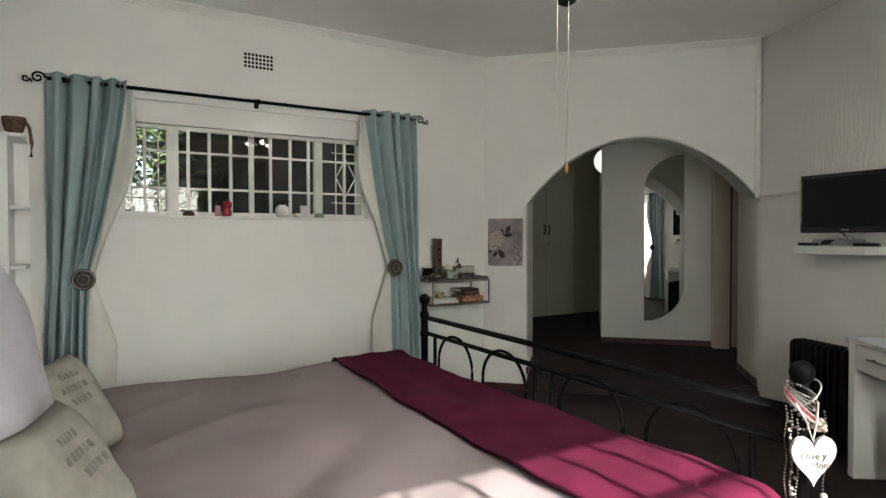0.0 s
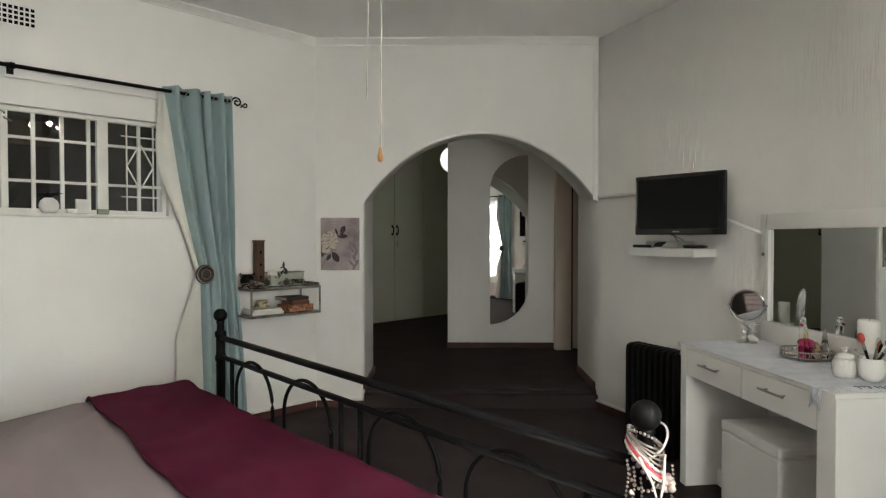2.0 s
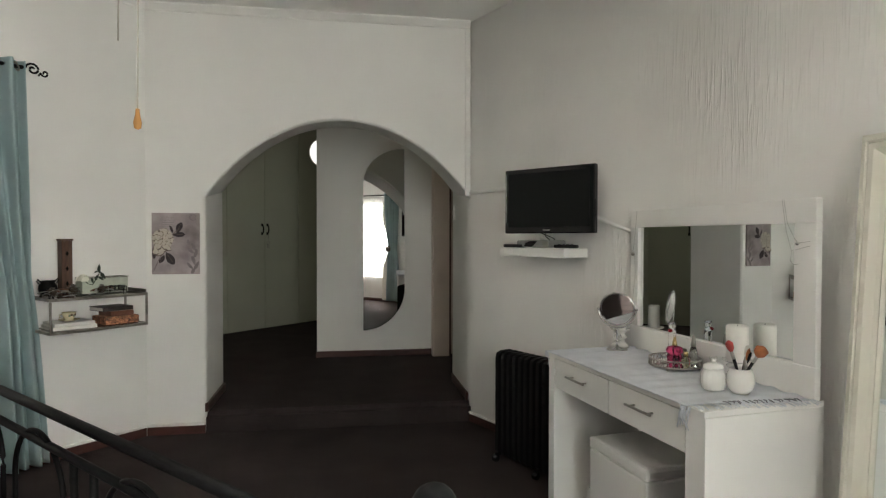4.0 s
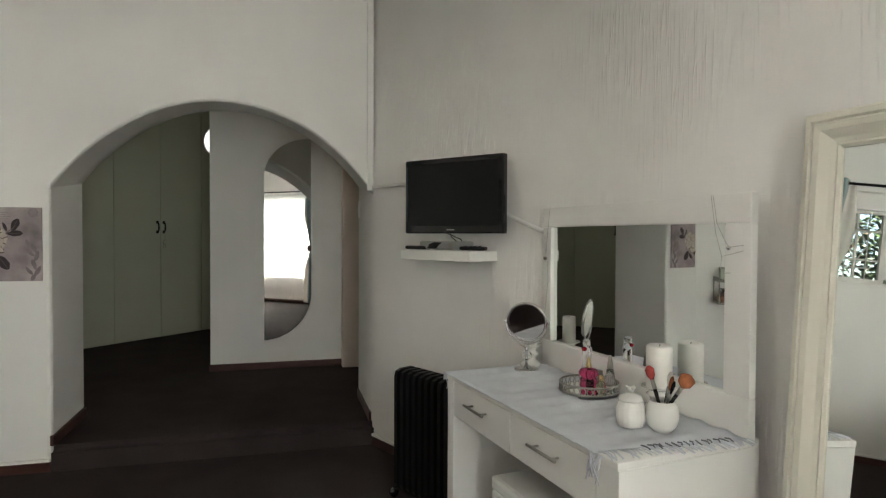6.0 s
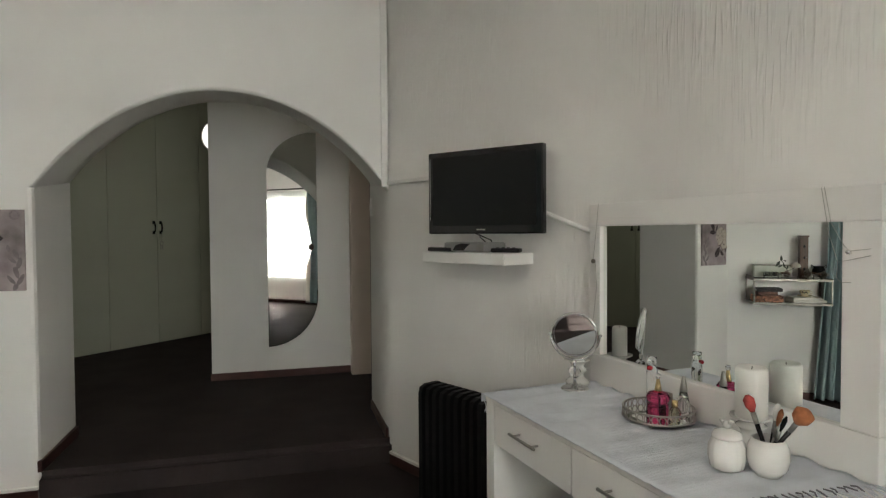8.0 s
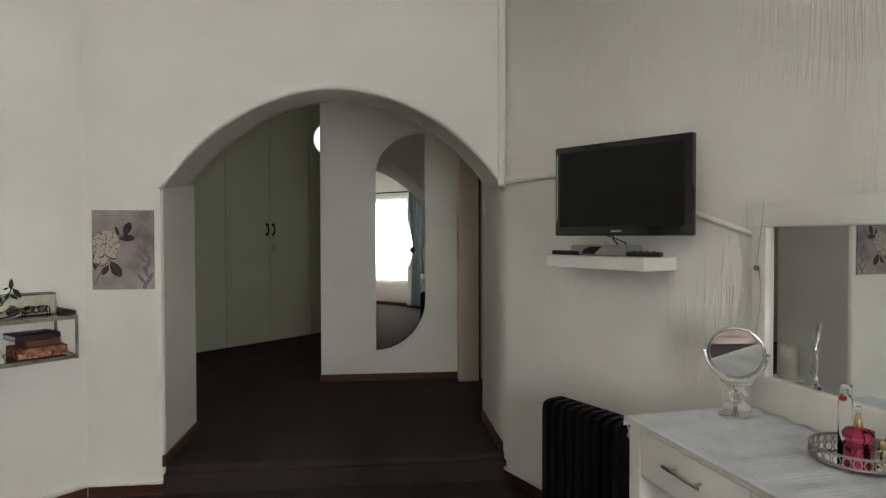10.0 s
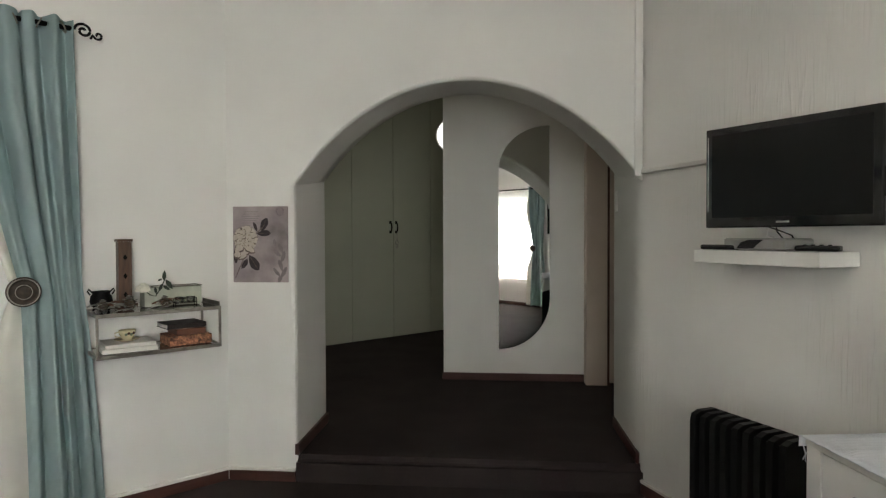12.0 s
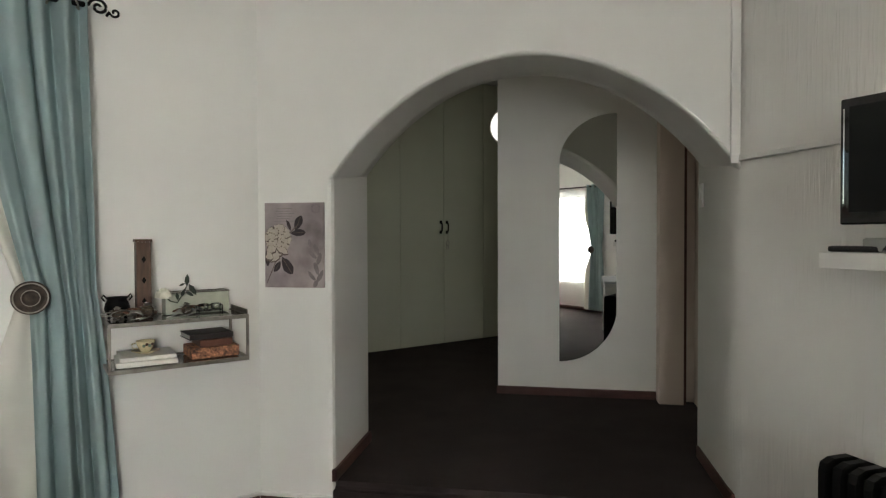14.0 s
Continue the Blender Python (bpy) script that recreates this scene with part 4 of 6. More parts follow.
def tree(m, h, crown_r, n, seed):
    rng = random.Random(seed)
    tr = thing("garden_tree", m, "leafy garden tree outside the window, sunlit from above", "tree", "garden trees")
    part("trunk", tube([(0, 0, -0.3), (0.05, 0, h * 0.3), (-0.03, 0.05, h * 0.6), (0.04, 0.02, h * 0.9)], 0.09, 8, taper=[1, 0.8, 0.55, 0.2]), M_BARK, tr)
    for k in range(6):
        a = k * 1.1
        part("limb", tube([(0, 0, h * (0.35 + 0.07 * k)), (0.4 * math.cos(a), 0.4 * math.sin(a), h * (0.5 + 0.07 * k)), (0.9 * crown_r * math.cos(a), 0.9 * crown_r * math.sin(a), h * (0.55 + 0.08 * k))], 0.035, 6, taper=[1, 0.6, 0.2]), M_BARK, tr)
    verts, faces = [], []
    for c in range(n // 22):
        a, e = rng.random() * 6.283, rng.uniform(-0.9, 1.4)
        r = crown_r * rng.uniform(0.35, 1.05)
        cx, cy, cz = r * math.cos(a) * math.cos(e * 0.6), r * math.sin(a) * math.cos(e * 0.6), h * 0.66 + crown_r * 1.15 * math.sin(e)
        for _ in range(22):
            p = Vector((cx + rng.gauss(0, 0.16), cy + rng.gauss(0, 0.16), cz + rng.gauss(0, 0.14)))
            d1 = Vector((rng.gauss(0, 1), rng.gauss(0, 1), rng.gauss(0, 0.6))).normalized() * rng.uniform(0.05, 0.10)
            d2 = d1.cross(Vector((rng.gauss(0, 1), rng.gauss(0, 1), rng.gauss(0, 1)))).normalized() * rng.uniform(0.02, 0.035)
            i = len(verts)
            verts += [p - d1, p + d2 * 0.9, p + d1, p - d2 * 0.9]
            faces.append((i, i + 1, i + 2, i + 3))
    me = bpy.data.meshes.new("crown")
    me.from_pydata([tuple(v) for v in verts], [], faces)
    me.materials.append(M_LEAF)
    ob = new("crown", me)
    ob.parent = tr
    tagged(ob, kind="stuff")
    return tr


tree(m_window(3.3, -2.3), 2.9, 1.0, 3600, 4)
tree(m_window(2.75, -4.6), 3.6, 1.3, 4200, 9)
tree(m_window(5.0, -3.4), 3.3, 1.3, 3000, 15)

# ---- large window behind the walk, with lace and curtains ----
bw = tagged(new("window_2"), "large white window with glazing bars behind lace", "window", kind="structure")
bw.matrix_basis = m_back(0)
for x0, x1, z0, z1 in ((1.621, 1.66, 0.501, 2.179), (2.91, 2.949, 0.501, 2.179), (1.6605, 2.9095, 2.14, 2.179), (1.6605, 2.9095, 0.501, 0.54)):
    part("window_frame", box(x0, x1, 0.06, 0.11, z0, z1, bevel=0.003), M_CREAM_W, bw)
for i in range(1, 8):
    x = 1.66 + 1.25 * i / 8
    part("glazing_bar", box(x - 0.011, x + 0.011, 0.07, 0.10, 0.54, 2.14), M_CREAM_W, bw)
for z in (0.80, 1.07, 1.34, 1.61, 1.88):
    part("glazing_bar", box(1.6605, 2.9095, 0.075, 0.095, z - 0.010, z + 0.010), M_CREAM_W, bw)
p = part("pane", box(1.6605, 2.9095, 0.083, 0.087, 0.54, 2.14), M_PANE, bw)
p.visible_shadow = False
part("window_sill", box(1.60, 2.97, -0.02, 0.058, 0.47, 0.4995, bevel=0.004), M_CREAM_W, bw)


def sheer_fn(s, t):
    x = 1.50 + 1.57 * s
    z = 2.30 - 2.30 * t
    ph = s * 2 * math.pi * 26 + 0.8 * noise.noise(Vector((s * 8, t * 2, 1)))
    return Vector((x, -0.055 + 0.017 * math.sin(ph) * (0.6 + 0.4 * t), z))


lace = tagged(part("lace_curtain", sheet(260, 16, sheer_fn), M_SHEER, None, "", m_back(0)), "white lace sheer curtain across the large window", "curtain")
PZC = 2.34
rp = thing("curtain_pole", m_back(2.285), "black iron curtain pole over the large window", "curtain pole")
part("pole", tube([(-1.12, -0.10, 2.34), (1.12, -0.10, 2.34)], 0.0125, 12), M_BLACK, rp)
for x in (-1.04, 1.04):
    part("bracket", tube([(x, -0.10, 2.34), (x, -0.001, 2.34)], 0.008, 8), M_BLACK, rp)
curtain(m_back(0) @ pose(0, -0.03, 0), 2.38, 1.24, 1.61, 1.13, 1.28, 1.52, 1.22, 1.56, 4.0, "teal blue eyelet curtain tied back by the large window", 3.0, sgn=1)
curtain(m_back(0) @ pose(0, -0.03, 0), 2.38, 2.95, 3.30, 1.13, 3.04, 3.28, 3.00, 3.34, 4.0, "teal blue eyelet curtain tied back by the bed corner", 5.0, sgn=-1)
holdback(m_back(1.50, 0.03, 1.13), "round carved dark holdback by the large window")
holdback(m_back(3.06, 0.03, 1.13), "round carved dark holdback by the large window")

# ---- passage: cupboards, tall mirror, bright disc, switch, door ----
M_CUPF = pose(-0.86, 7.945, PZ, 0, 0, 45.5)
structure("wall_cupboard", box(-2.4, 3.2, 0.45, 0.55, 0, 3.25), M_WALL, "passage wall behind the fitted cupboards", "wall", M_CUPF)
HANDLED = (1, 2, 5, 6)
for n, (a, b2) in enumerate(zip([-2.606, -1.998, -1.390, -0.782, -0.174, 0.434, 1.042, 1.650], [-1.998, -1.390, -0.782, -0.174, 0.434, 1.042, 1.650, 2.258])):
    cb = thing("cupboard", M_CUPF @ pose(a, 0, 0), "tall pale green-white fitted cupboard with a flush door", "cupboard", "fitted passage cupboards")
    w = b2 - a
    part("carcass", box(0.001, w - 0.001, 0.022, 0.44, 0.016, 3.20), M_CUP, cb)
    part("plinth", box(0.001, w - 0.001, 0.06, 0.43, 0.0, 0.0155), M_BLACK, cb, "dark recessed plinth")
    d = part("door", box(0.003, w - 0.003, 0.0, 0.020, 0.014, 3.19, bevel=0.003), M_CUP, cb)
    hx = w - 0.045 if n % 2 else 0.045
    if n in HANDLED:
        hd = part("handle", tube([(hx, 0.0, 1.345), (hx, -0.026, 1.355), (hx, -0.032, 1.40), (hx, -0.026, 1.445), (hx, 0.0, 1.455)], 0.0095, 8), M_BLACK, d, "dark metal pull handle")
        for zz in (1.34, 1.46):
            part("handle_plate", box(hx - 0.017, hx + 0.017, -0.004, 0.0, zz - 0.018, zz + 0.018, bevel=0.002), M_BLACK, d)
    for zz in (0.25, 1.45):
        part("hinge", tube([(0.001 if n % 2 == 0 else w - 0.001, -0.004, zz - 0.03), (0.001 if n % 2 == 0 else w - 0.001, -0.004, zz + 0.03)], 0.005, 6), M_CUP, cb)
keys = thing("key_bunch", M_CUPF @ pose(1.087, -0.012, 1.31), "small bunch of keys hanging from the cupboard handle", "keys")
part("key_ring", tube([(0.022 * math.cos(a * 0.449), -0.004, -0.10 + 0.026 * math.sin(a * 0.449)) for a in range(14)], 0.0045, 6, closed=True), M_STEEL, keys)
part("key_cord", tube([(0, -0.006, 0.04), (0.004, -0.006, -0.02), (0, -0.006, -0.075)], 0.003, 6), M_PEWTER, keys)
for k in (-1, 1):
    part("key", box(k * 0.012 - 0.006, k * 0.012 + 0.006, -0.006, -0.003, -0.175, -0.12, bevel=0.001), M_STEEL, keys)

outline = [(1.188, 0.375)] + [(1.188 + 0.447 * math.sin(i * math.pi / 40), 0.828 - 0.453 * math.cos(i * math.pi / 40)) for i in range(1, 21)]
outline += [(1.630, 2.340)] + [(1.624 - 0.436 * math.sin(i * math.pi / 40), 1.953 + 0.387 * math.cos(i * math.pi / 40)) for i in range(1, 21)]
hm = thing("hall_mirror", pose(1.41, 6.521, 0, 0, 0, 2.0) @ pose(-1.41, 0, 0), "tall frameless mirror with two rounded corners", "mirror")
part("mirror_glass", prism(outline, -0.008, -0.001), M_MIRROR, hm)

# Bright round shape behind the wall; an added glow stands for its brightness.
lamp = thing("bright_disc", pose(0.768, 6.92, 2.335), "round white disc with a thin dark rim, glow added", "lamp")
part("disc_face", lathe([(0, -0.09), (0.06, -0.085), (0.12, -0.065), (0.155, -0.035), (0.168, 0.0), (0.16, 0.03), (0, 0.04)], 32, pose(0, 0, 0, 90, 0, 0)), glow_mat("added_disc_glow", (1.0, 0.99, 0.95), 0.16), lamp, "white disc face, its brightness added as glow")
part("rim", lathe([(0.166, -0.004), (0.176, -0.004), (0.176, 0.03), (0.166, 0.03)], 32, pose(0, 0, 0, 90, 0, 0)), M_PEWTER, lamp, "thin dark metal rim")
part("arm", box(-0.04, 0.12, 0.02, 0.05, -0.02, 0.02, bevel=0.003), M_PEWTER, lamp)

sw = thing("light_switch", pose(1.956, 5.22, 1.598, 0, 0, -90), "white light switch with a rocker in the archway", "light switch")
part("plate", box(-0.038, 0.038, -0.010, -0.0005, -0.066, 0.066, bevel=0.004), M_WHITE, sw)
part("rocker", box(-0.012, 0.012, -0.016, -0.0105, -0.022, 0.022, bevel=0.002), M_WHITE, sw)
dr1 = tagged(new("door_1"), "pale flush door in a red-brown post, nearly closed", "door", kind="structure")
dr1.matrix_basis = pose(2.1105, 6.46, PZ)
part("door_post", box(0.0, 0.02, -0.05, 0.05, 0.0, 2.06, bevel=0.003), M_SKIRT, dr1, "red-brown door post")
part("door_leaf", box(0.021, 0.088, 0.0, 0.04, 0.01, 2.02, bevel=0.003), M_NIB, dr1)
part("door_head", box(0.0, 0.088, -0.05, 0.05, 2.065, 3.2), M_CREAM, dr1)

# ---- cable trunking, picture ----
tk = thing("cable_trunking", pose(0, 0, 0), "white painted cable trunking along the wall", "cable trunking")
part("upright", box(1.925, 1.958, 4.578, 4.599, 1.70, CEIL - 0.06, bevel=0.004), M_WALL, tk)
part("run", box(0.0, 0.95, -0.020, -0.0005, 1.712, 1.738, bevel=0.005), M_WALL, tk, "", m_tv(0))
part("run", tube([(0.90, -0.008, 1.70), (1.20, -0.008, 1.53), (1.31, -0.008, 1.492), (1.57, -0.008, 1.40)], 0.011, 8), M_WALL, tk, "", m_tv(0))

M_CANVAS = mat("mauve_canvas", (0.33, 0.28, 0.285), 0.85, var=0.45, scale=5.5, bump=0.1, bscale=300)
M_PETAL = mat("cream_petals", (0.50, 0.44, 0.38), 0.85, var=0.12, scale=40)
M_PETAL2 = mat("shaded_petals", (0.13, 0.095, 0.085), 0.85, var=0.12, scale=40)
M_PLEAF = mat("plum_leaves", (0.040, 0.030, 0.034), 0.85, var=0.2, scale=40)
M_PALE = mat("faint_leaves", (0.225, 0.195, 0.20), 0.85, var=0.15, scale=40)
pic = thing("picture", pose(-0.366, 4.6, 1.108), "unframed canvas print of a cream rose on mauve", "picture")
part("canvas", box(0, 0.326, -0.016, -0.001, 0, 0.442, bevel=0.001), M_CANVAS, pic)
YP = [-0.0168]


def petal(cx, cz, rx, rz, rot, material, name="petal", wob=0.12, point=0.0):
    YP[0] -= 0.00012
    bm = bmesh.new()
    vs = []
    for k in range(22):
        a = 2 * math.pi * k / 22
        r = 1 + wob * math.sin(3 * a + cx * 90) * 0.5 + wob * 0.4 * math.sin(7 * a + cz * 50)
        x, z = rx * r * math.cos(a), rz * r * math.sin(a) * (1 - point * abs(math.cos(a)) ** 3)
        vs.append(bm.verts.new((cx + x * math.cos(rot) - z * math.sin(rot), YP[0], cz + x * math.sin(rot) + z * math.cos(rot))))
    for v in vs:
        v.co.x = min(max(v.co.x, 0.001), 0.325)
        v.co.z = min(max(v.co.z, 0.001), 0.441)
    bm.faces.new(vs)
    part(name, bm, material, pic)


for cx, cz, rx, rz, rot in ((0.285, 0.20, 0.012, 0.03, 0.4), (0.30, 0.15, 0.012, 0.032, -0.3), (0.265, 0.17, 0.010, 0.028, 0.8), (0.285, 0.10, 0.012, 0.034, 0.3), (0.305, 0.06, 0.012, 0.034, -0.5), (0.26, 0.06, 0.010, 0.03, 0.7), (0.25, 0.23, 0.009, 0.02, 0.2), (0.28, 0.02, 0.012, 0.02, -0.4)):
    petal(cx, cz, rx, rz, rot, M_PALE, "painted_leaf", 0.1)
for cx, cz, rx, rz, rot in ((0.188, 0.338, 0.042, 0.021, 1.15), (0.188, 0.286, 0.042, 0.018, 0.05), (0.135, 0.325, 0.030, 0.009, 1.95), (0.126, 0.112, 0.052, 0.027, -1.0), (0.070, 0.108, 0.034, 0.015, 1.0), (0.016, 0.155, 0.046, 0.014, 1.6), (0.012, 0.262, 0.026, 0.012, 1.4)):
    petal(cx, cz, rx, rz, rot, M_PLEAF, "painted_leaf", 0.10, 0.6)
    petal(cx, cz, rx * 0.9, rz * 0.06, rot, M_PETAL2, "leaf_vein", 0.0)
petal(0.155, 0.298, 0.050, 0.0028, 0.75, M_PETAL2, "stem", 0.0)
petal(0.040, 0.085, 0.075, 0.0025, 1.15, M_PETAL2, "stem", 0.0)
rose_rng = random.Random(8)
for ring, (count, dist, size) in enumerate(((8, 0.050, 0.033), (7, 0.036, 0.028), (6, 0.024, 0.022), (5, 0.013, 0.016), (3, 0.005, 0.010))):
    for k in range(count):
        a = 2 * math.pi * (k + 0.5 * ring) / count + rose_rng.uniform(-0.2, 0.2)
        cx, cz = 0.076 + dist * math.cos(a), 0.255 + dist * 1.05 * math.sin(a)
        petal(cx, cz, size, size * 0.72, a + math.pi / 2, M_PETAL2, "petal", 0.22)
        petal(cx + 0.004 * math.cos(a), cz + 0.004 * math.sin(a), size * 0.88, size * 0.58, a + math.pi / 2 + rose_rng.uniform(-0.2, 0.2), M_PETAL, "petal", 0.26)
for cx, cz, rx, rz, rot in ((0.070, 0.180, 0.050, 0.024, 0.15), (0.040, 0.195, 0.030, 0.026, 0.6), (0.105, 0.190, 0.032, 0.020, -0.4), (0.062, 0.150, 0.034, 0.016, 0.5), (0.030, 0.160, 0.022, 0.024, -0.3)):
    petal(cx, cz, rx, rz, rot, M_PETAL2, "petal", 0.2)
    petal(cx, cz + 0.004, rx * 0.9, rz * 0.78, rot, M_PETAL, "petal", 0.24)
for r in (0.024, 0.019):
    part("postmark", tube([(0.282 + r * math.cos(q * math.pi / 12), -0.0168, 0.412 + r * math.sin(q * math.pi / 12)) for q in range(24)], 0.0011, 5, closed=True), M_PALE, pic, "faint round postmark")
for k in range(6):
    part("script_line", box(0.055 + 0.008 * (k % 3), 0.165 - 0.012 * ((k * 2) % 3), -0.0169, -0.0165, 0.345 + 0.013 * k, 0.3475 + 0.013 * k), M_PALE, pic, "faint handwritten line")

# ---- glass wall shelf and the things on it ----
GS = m_window(0.735)
gs = thing("glass_shelf", GS, "two-tier glass wall shelf in a worn metal frame", "shelf")
GW, GD, GZ0, GZ1 = 0.59, 0.30, 0.805, 1.005
for z in (GZ0, GZ1):
    part("frame_bar", box(0, GW, -GD, -GD + 0.012, z - 0.018, z, bevel=0.002), M_PEWTER, gs)
    part("frame_bar", box(0, GW, -0.013, -0.001, z - 0.018, z, bevel=0.002), M_PEWTER, gs)
    for x in (0, GW - 0.012):
        part("frame_bar", box(x, x + 0.012, -GD + 0.0125, -0.0135, z - 0.018, z, bevel=0.002), M_PEWTER, gs)
    part("glass_plate", box(0.0125, GW - 0.0125, -GD + 0.0125, -0.0135, z - 0.009, z - 0.003), M_SHELFGLASS, gs, "grey glass plate")
for x in (0, GW - 0.012):
    for y in (-GD, -0.013):
        part("upright", box(x, x + 0.012, y, y + 0.012, GZ0 + 0.0005, GZ1 - 0.0185, bevel=0.002), M_PEWTER, gs)
part("end_lip", box(GW - 0.006, GW, -GD + 0.02, -0.02, GZ1 + 0.0005, GZ1 + 0.022, bevel=0.002), M_PEWTER, gs)


def gsp(x, y, z):
    return GS @ pose(x, y, z)


# upper tier
ic = thing("incense_tower", gsp(0.165, -0.10, GZ1), "tall dark wooden incense tower with cut-outs", "incense holder")
part("tower_body", box(-0.031, 0.031, -0.031, 0.031, 0.012, 0.345, bevel=0.002), M_DARKWOOD, ic)
part("base", box(-0.037, 0.037, -0.037, 0.037, 0, 0.0115, bevel=0.002), M_DARKWOOD, ic)
part("cap", box(-0.036, 0.036, -0.036, 0.036, 0.3455, 0.358, bevel=0.002), M_DARKWOOD, ic)
# Cut-outs are black plates on the face, coloured as the shade inside.
for k in range(3):
    part("cutout_shade", prism([(0, 0.075 + 0.095 * k - 0.016), (0.010, 0.075 + 0.095 * k), (0, 0.075 + 0.095 * k + 0.016), (-0.010, 0.075 + 0.095 * k)], -0.0325, -0.0312), M_VOID, ic)
cp = thing("cauldron", gsp(0.055, -0.13, GZ1), "small black cast-iron cauldron oil burner", "oil burner")
part("pot", lathe([(0, 0.012), (0.03, 0.012), (0.046, 0.028), (0.052, 0.05), (0.047, 0.075), (0.038, 0.088), (0.046, 0.10), (0.040, 0.10), (0.032, 0.09), (0, 0.075)], 20), M_BLACK, cp)
for k in range(3):
    a = k * 2.09 + 0.4
    part("leg", tube([(0.032 * math.cos(a), 0.032 * math.sin(a), 0.02), (0.04 * math.cos(a), 0.04 * math.sin(a), 0.0)], 0.006, 6), M_BLACK, cp)
for sx in (-1, 1):
    part("ear", tube([(sx * 0.040, 0, 0.095), (sx * 0.055, 0, 0.112), (sx * 0.060, 0, 0.10), (sx * 0.048, 0, 0.082)], 0.004, 6), M_BLACK, cp)
gb = thing("glass_box", gsp(0.40, -0.075, GZ1), "pale green frosted keepsake box with a metal rim", "box")
part("box_body", box(-0.145, 0.145, -0.05, 0.05, 0.002, 0.10, bevel=0.003), M_FROSTBOX, gb)
part("rim", tube([(-0.146, -0.051, 0.104), (0.146, -0.051, 0.104), (0.146, 0.051, 0.104), (-0.146, 0.051, 0.104)], 0.003, 6, closed=True), M_PEWTER, gb)
rs = thing("artificial_rose", gsp(0.27, -0.17, GZ1), "white artificial rose with dark leaves lying on the shelf", "artificial flower")
bm = bmesh.new()
for k in range(16):
    a, r = k * 2.4, 0.006 + 0.0021 * k
    vs = []
    for q in range(8):
        t = q / 7 * math.pi
        vs.append(bm.verts.new((r * math.cos(a) + 0.020 * math.cos(t) * -math.sin(a), r * math.sin(a) + 0.020 * math.cos(t) * math.cos(a), 0.125 + 0.030 * math.sin(t) - 0.0012 * k)))
    bm.faces.new(vs)
part("bloom", bm, M_PETALW, rs, "creamy white petals", pose(-0.03, 0, -0.02))
part("stem", tube([(-0.03, 0, 0.10), (0.0, 0.0, 0.07), (0.03, 0.01, 0.06), (0.06, 0.0, 0.115), (0.075, 0, 0.15)], 0.0028, 6), M_STEM, rs)
for x, z, rot, l in ((0.055, 0.105, 1.2, 0.022), (0.075, 0.165, 1.5, 0.028), (0.10, 0.118, -1.0, 0.032), (0.05, 0.145, 0.4, 0.014), (0.03, 0.09, -1.4, 0.020), (0.085, 0.10, -0.6, 0.022)):
    o = [(x + l * math.cos(rot) * c - l * 0.42 * math.sin(rot) * d, z + l * math.sin(rot) * c + l * 0.42 * math.cos(rot) * d) for c, d in ((-1, 0), (-0.3, 0.9), (0.4, 0.7), (1, 0), (0.4, -0.7), (-0.3, -0.9))]
    part("leaf", prism(o, -0.012 + l, -0.010 + l), M_STEM, rs)


def pine_cone(x, y, r):
    pc = thing("pine_cone", gsp(x, y, GZ1), "small dark pine cone with frosted scales", "pine cone", "pine cones on the shelf")
    part("core", ball(r * 0.6, (0, 0, r * 0.9), 10), M_BARK, pc)
    bm = bmesh.new()
    for k in range(34):
        a, h = k * 2.4, 0.15 + 1.55 * k / 34
        rr = r * math.sin(min(3.0, h * 1.75 + 0.2)) * 0.95 + 0.003
        c, s = math.cos(a), math.sin(a)
        z = r * h
        w = r * 0.26
        vs = [bm.verts.new(p) for p in ((c * rr * 0.4 - s * w, s * rr * 0.4 + c * w, z), (c * rr * 0.4 + s * w, s * rr * 0.4 - c * w, z), (c * rr + s * w * 0.6, s * rr - c * w * 0.6, z + r * 0.16), (c * rr - s * w * 0.6, s * rr + c * w * 0.6, z + r * 0.16))]
        bm.faces.new(vs)
    part("scales", bm, M_CONE, pc)


for x, y, r in ((0.045, -0.225, 0.037), (0.165, -0.215, 0.043), (0.325, -0.235, 0.038)):
    pine_cone(x, y, r)
dw = thing("dried_leaves", gsp(0.16, -0.24, GZ1), "silver dried leaves and twigs scattered on the shelf", "dried leaves")
for k in range(20):
    x, y, a, l = rnd(-0.14, 0.22), rnd(-0.02, 0.07), rnd(0, 6.28), rnd(0.026, 0.055)
    z = rnd(0.004, 0.035)
    bm = sheet(4, 2, lambda s, t, x=x, y=y, a=a, l=l, z=z: Vector((x + math.cos(a) * l * (s - 0.5) * 2 - math.sin(a) * l * 0.35 * (t - 0.5) * math.sin(math.pi * (0.05 + 0.9 * s)) * 2, y + math.sin(a) * l * (s - 0.5) * 2 + math.cos(a) * l * 0.35 * (t - 0.5) * math.sin(math.pi * (0.05 + 0.9 * s)) * 2, z + 0.012 * math.sin(math.pi * s) + 0.006 * t)), 0.001)
    part("leaf", bm, M_SILVERLEAF if k % 3 else M_BROWNLEAF, dw)
for k in range(5):
    x, a = rnd(-0.10, 0.18), rnd(-0.4, 0.4)
    part("twig", tube([(x, -0.01, 0.006), (x + 0.06 * math.cos(a), -0.01 + 0.06 * math.sin(a), 0.018)], 0.003, 6, taper=[1, 0.4]), M_SILVERLEAF, dw)
tl = thing("tealight_stand", gsp(0.435, -0.20, GZ1), "black wire stand with two glass tealight cups", "candle holder")
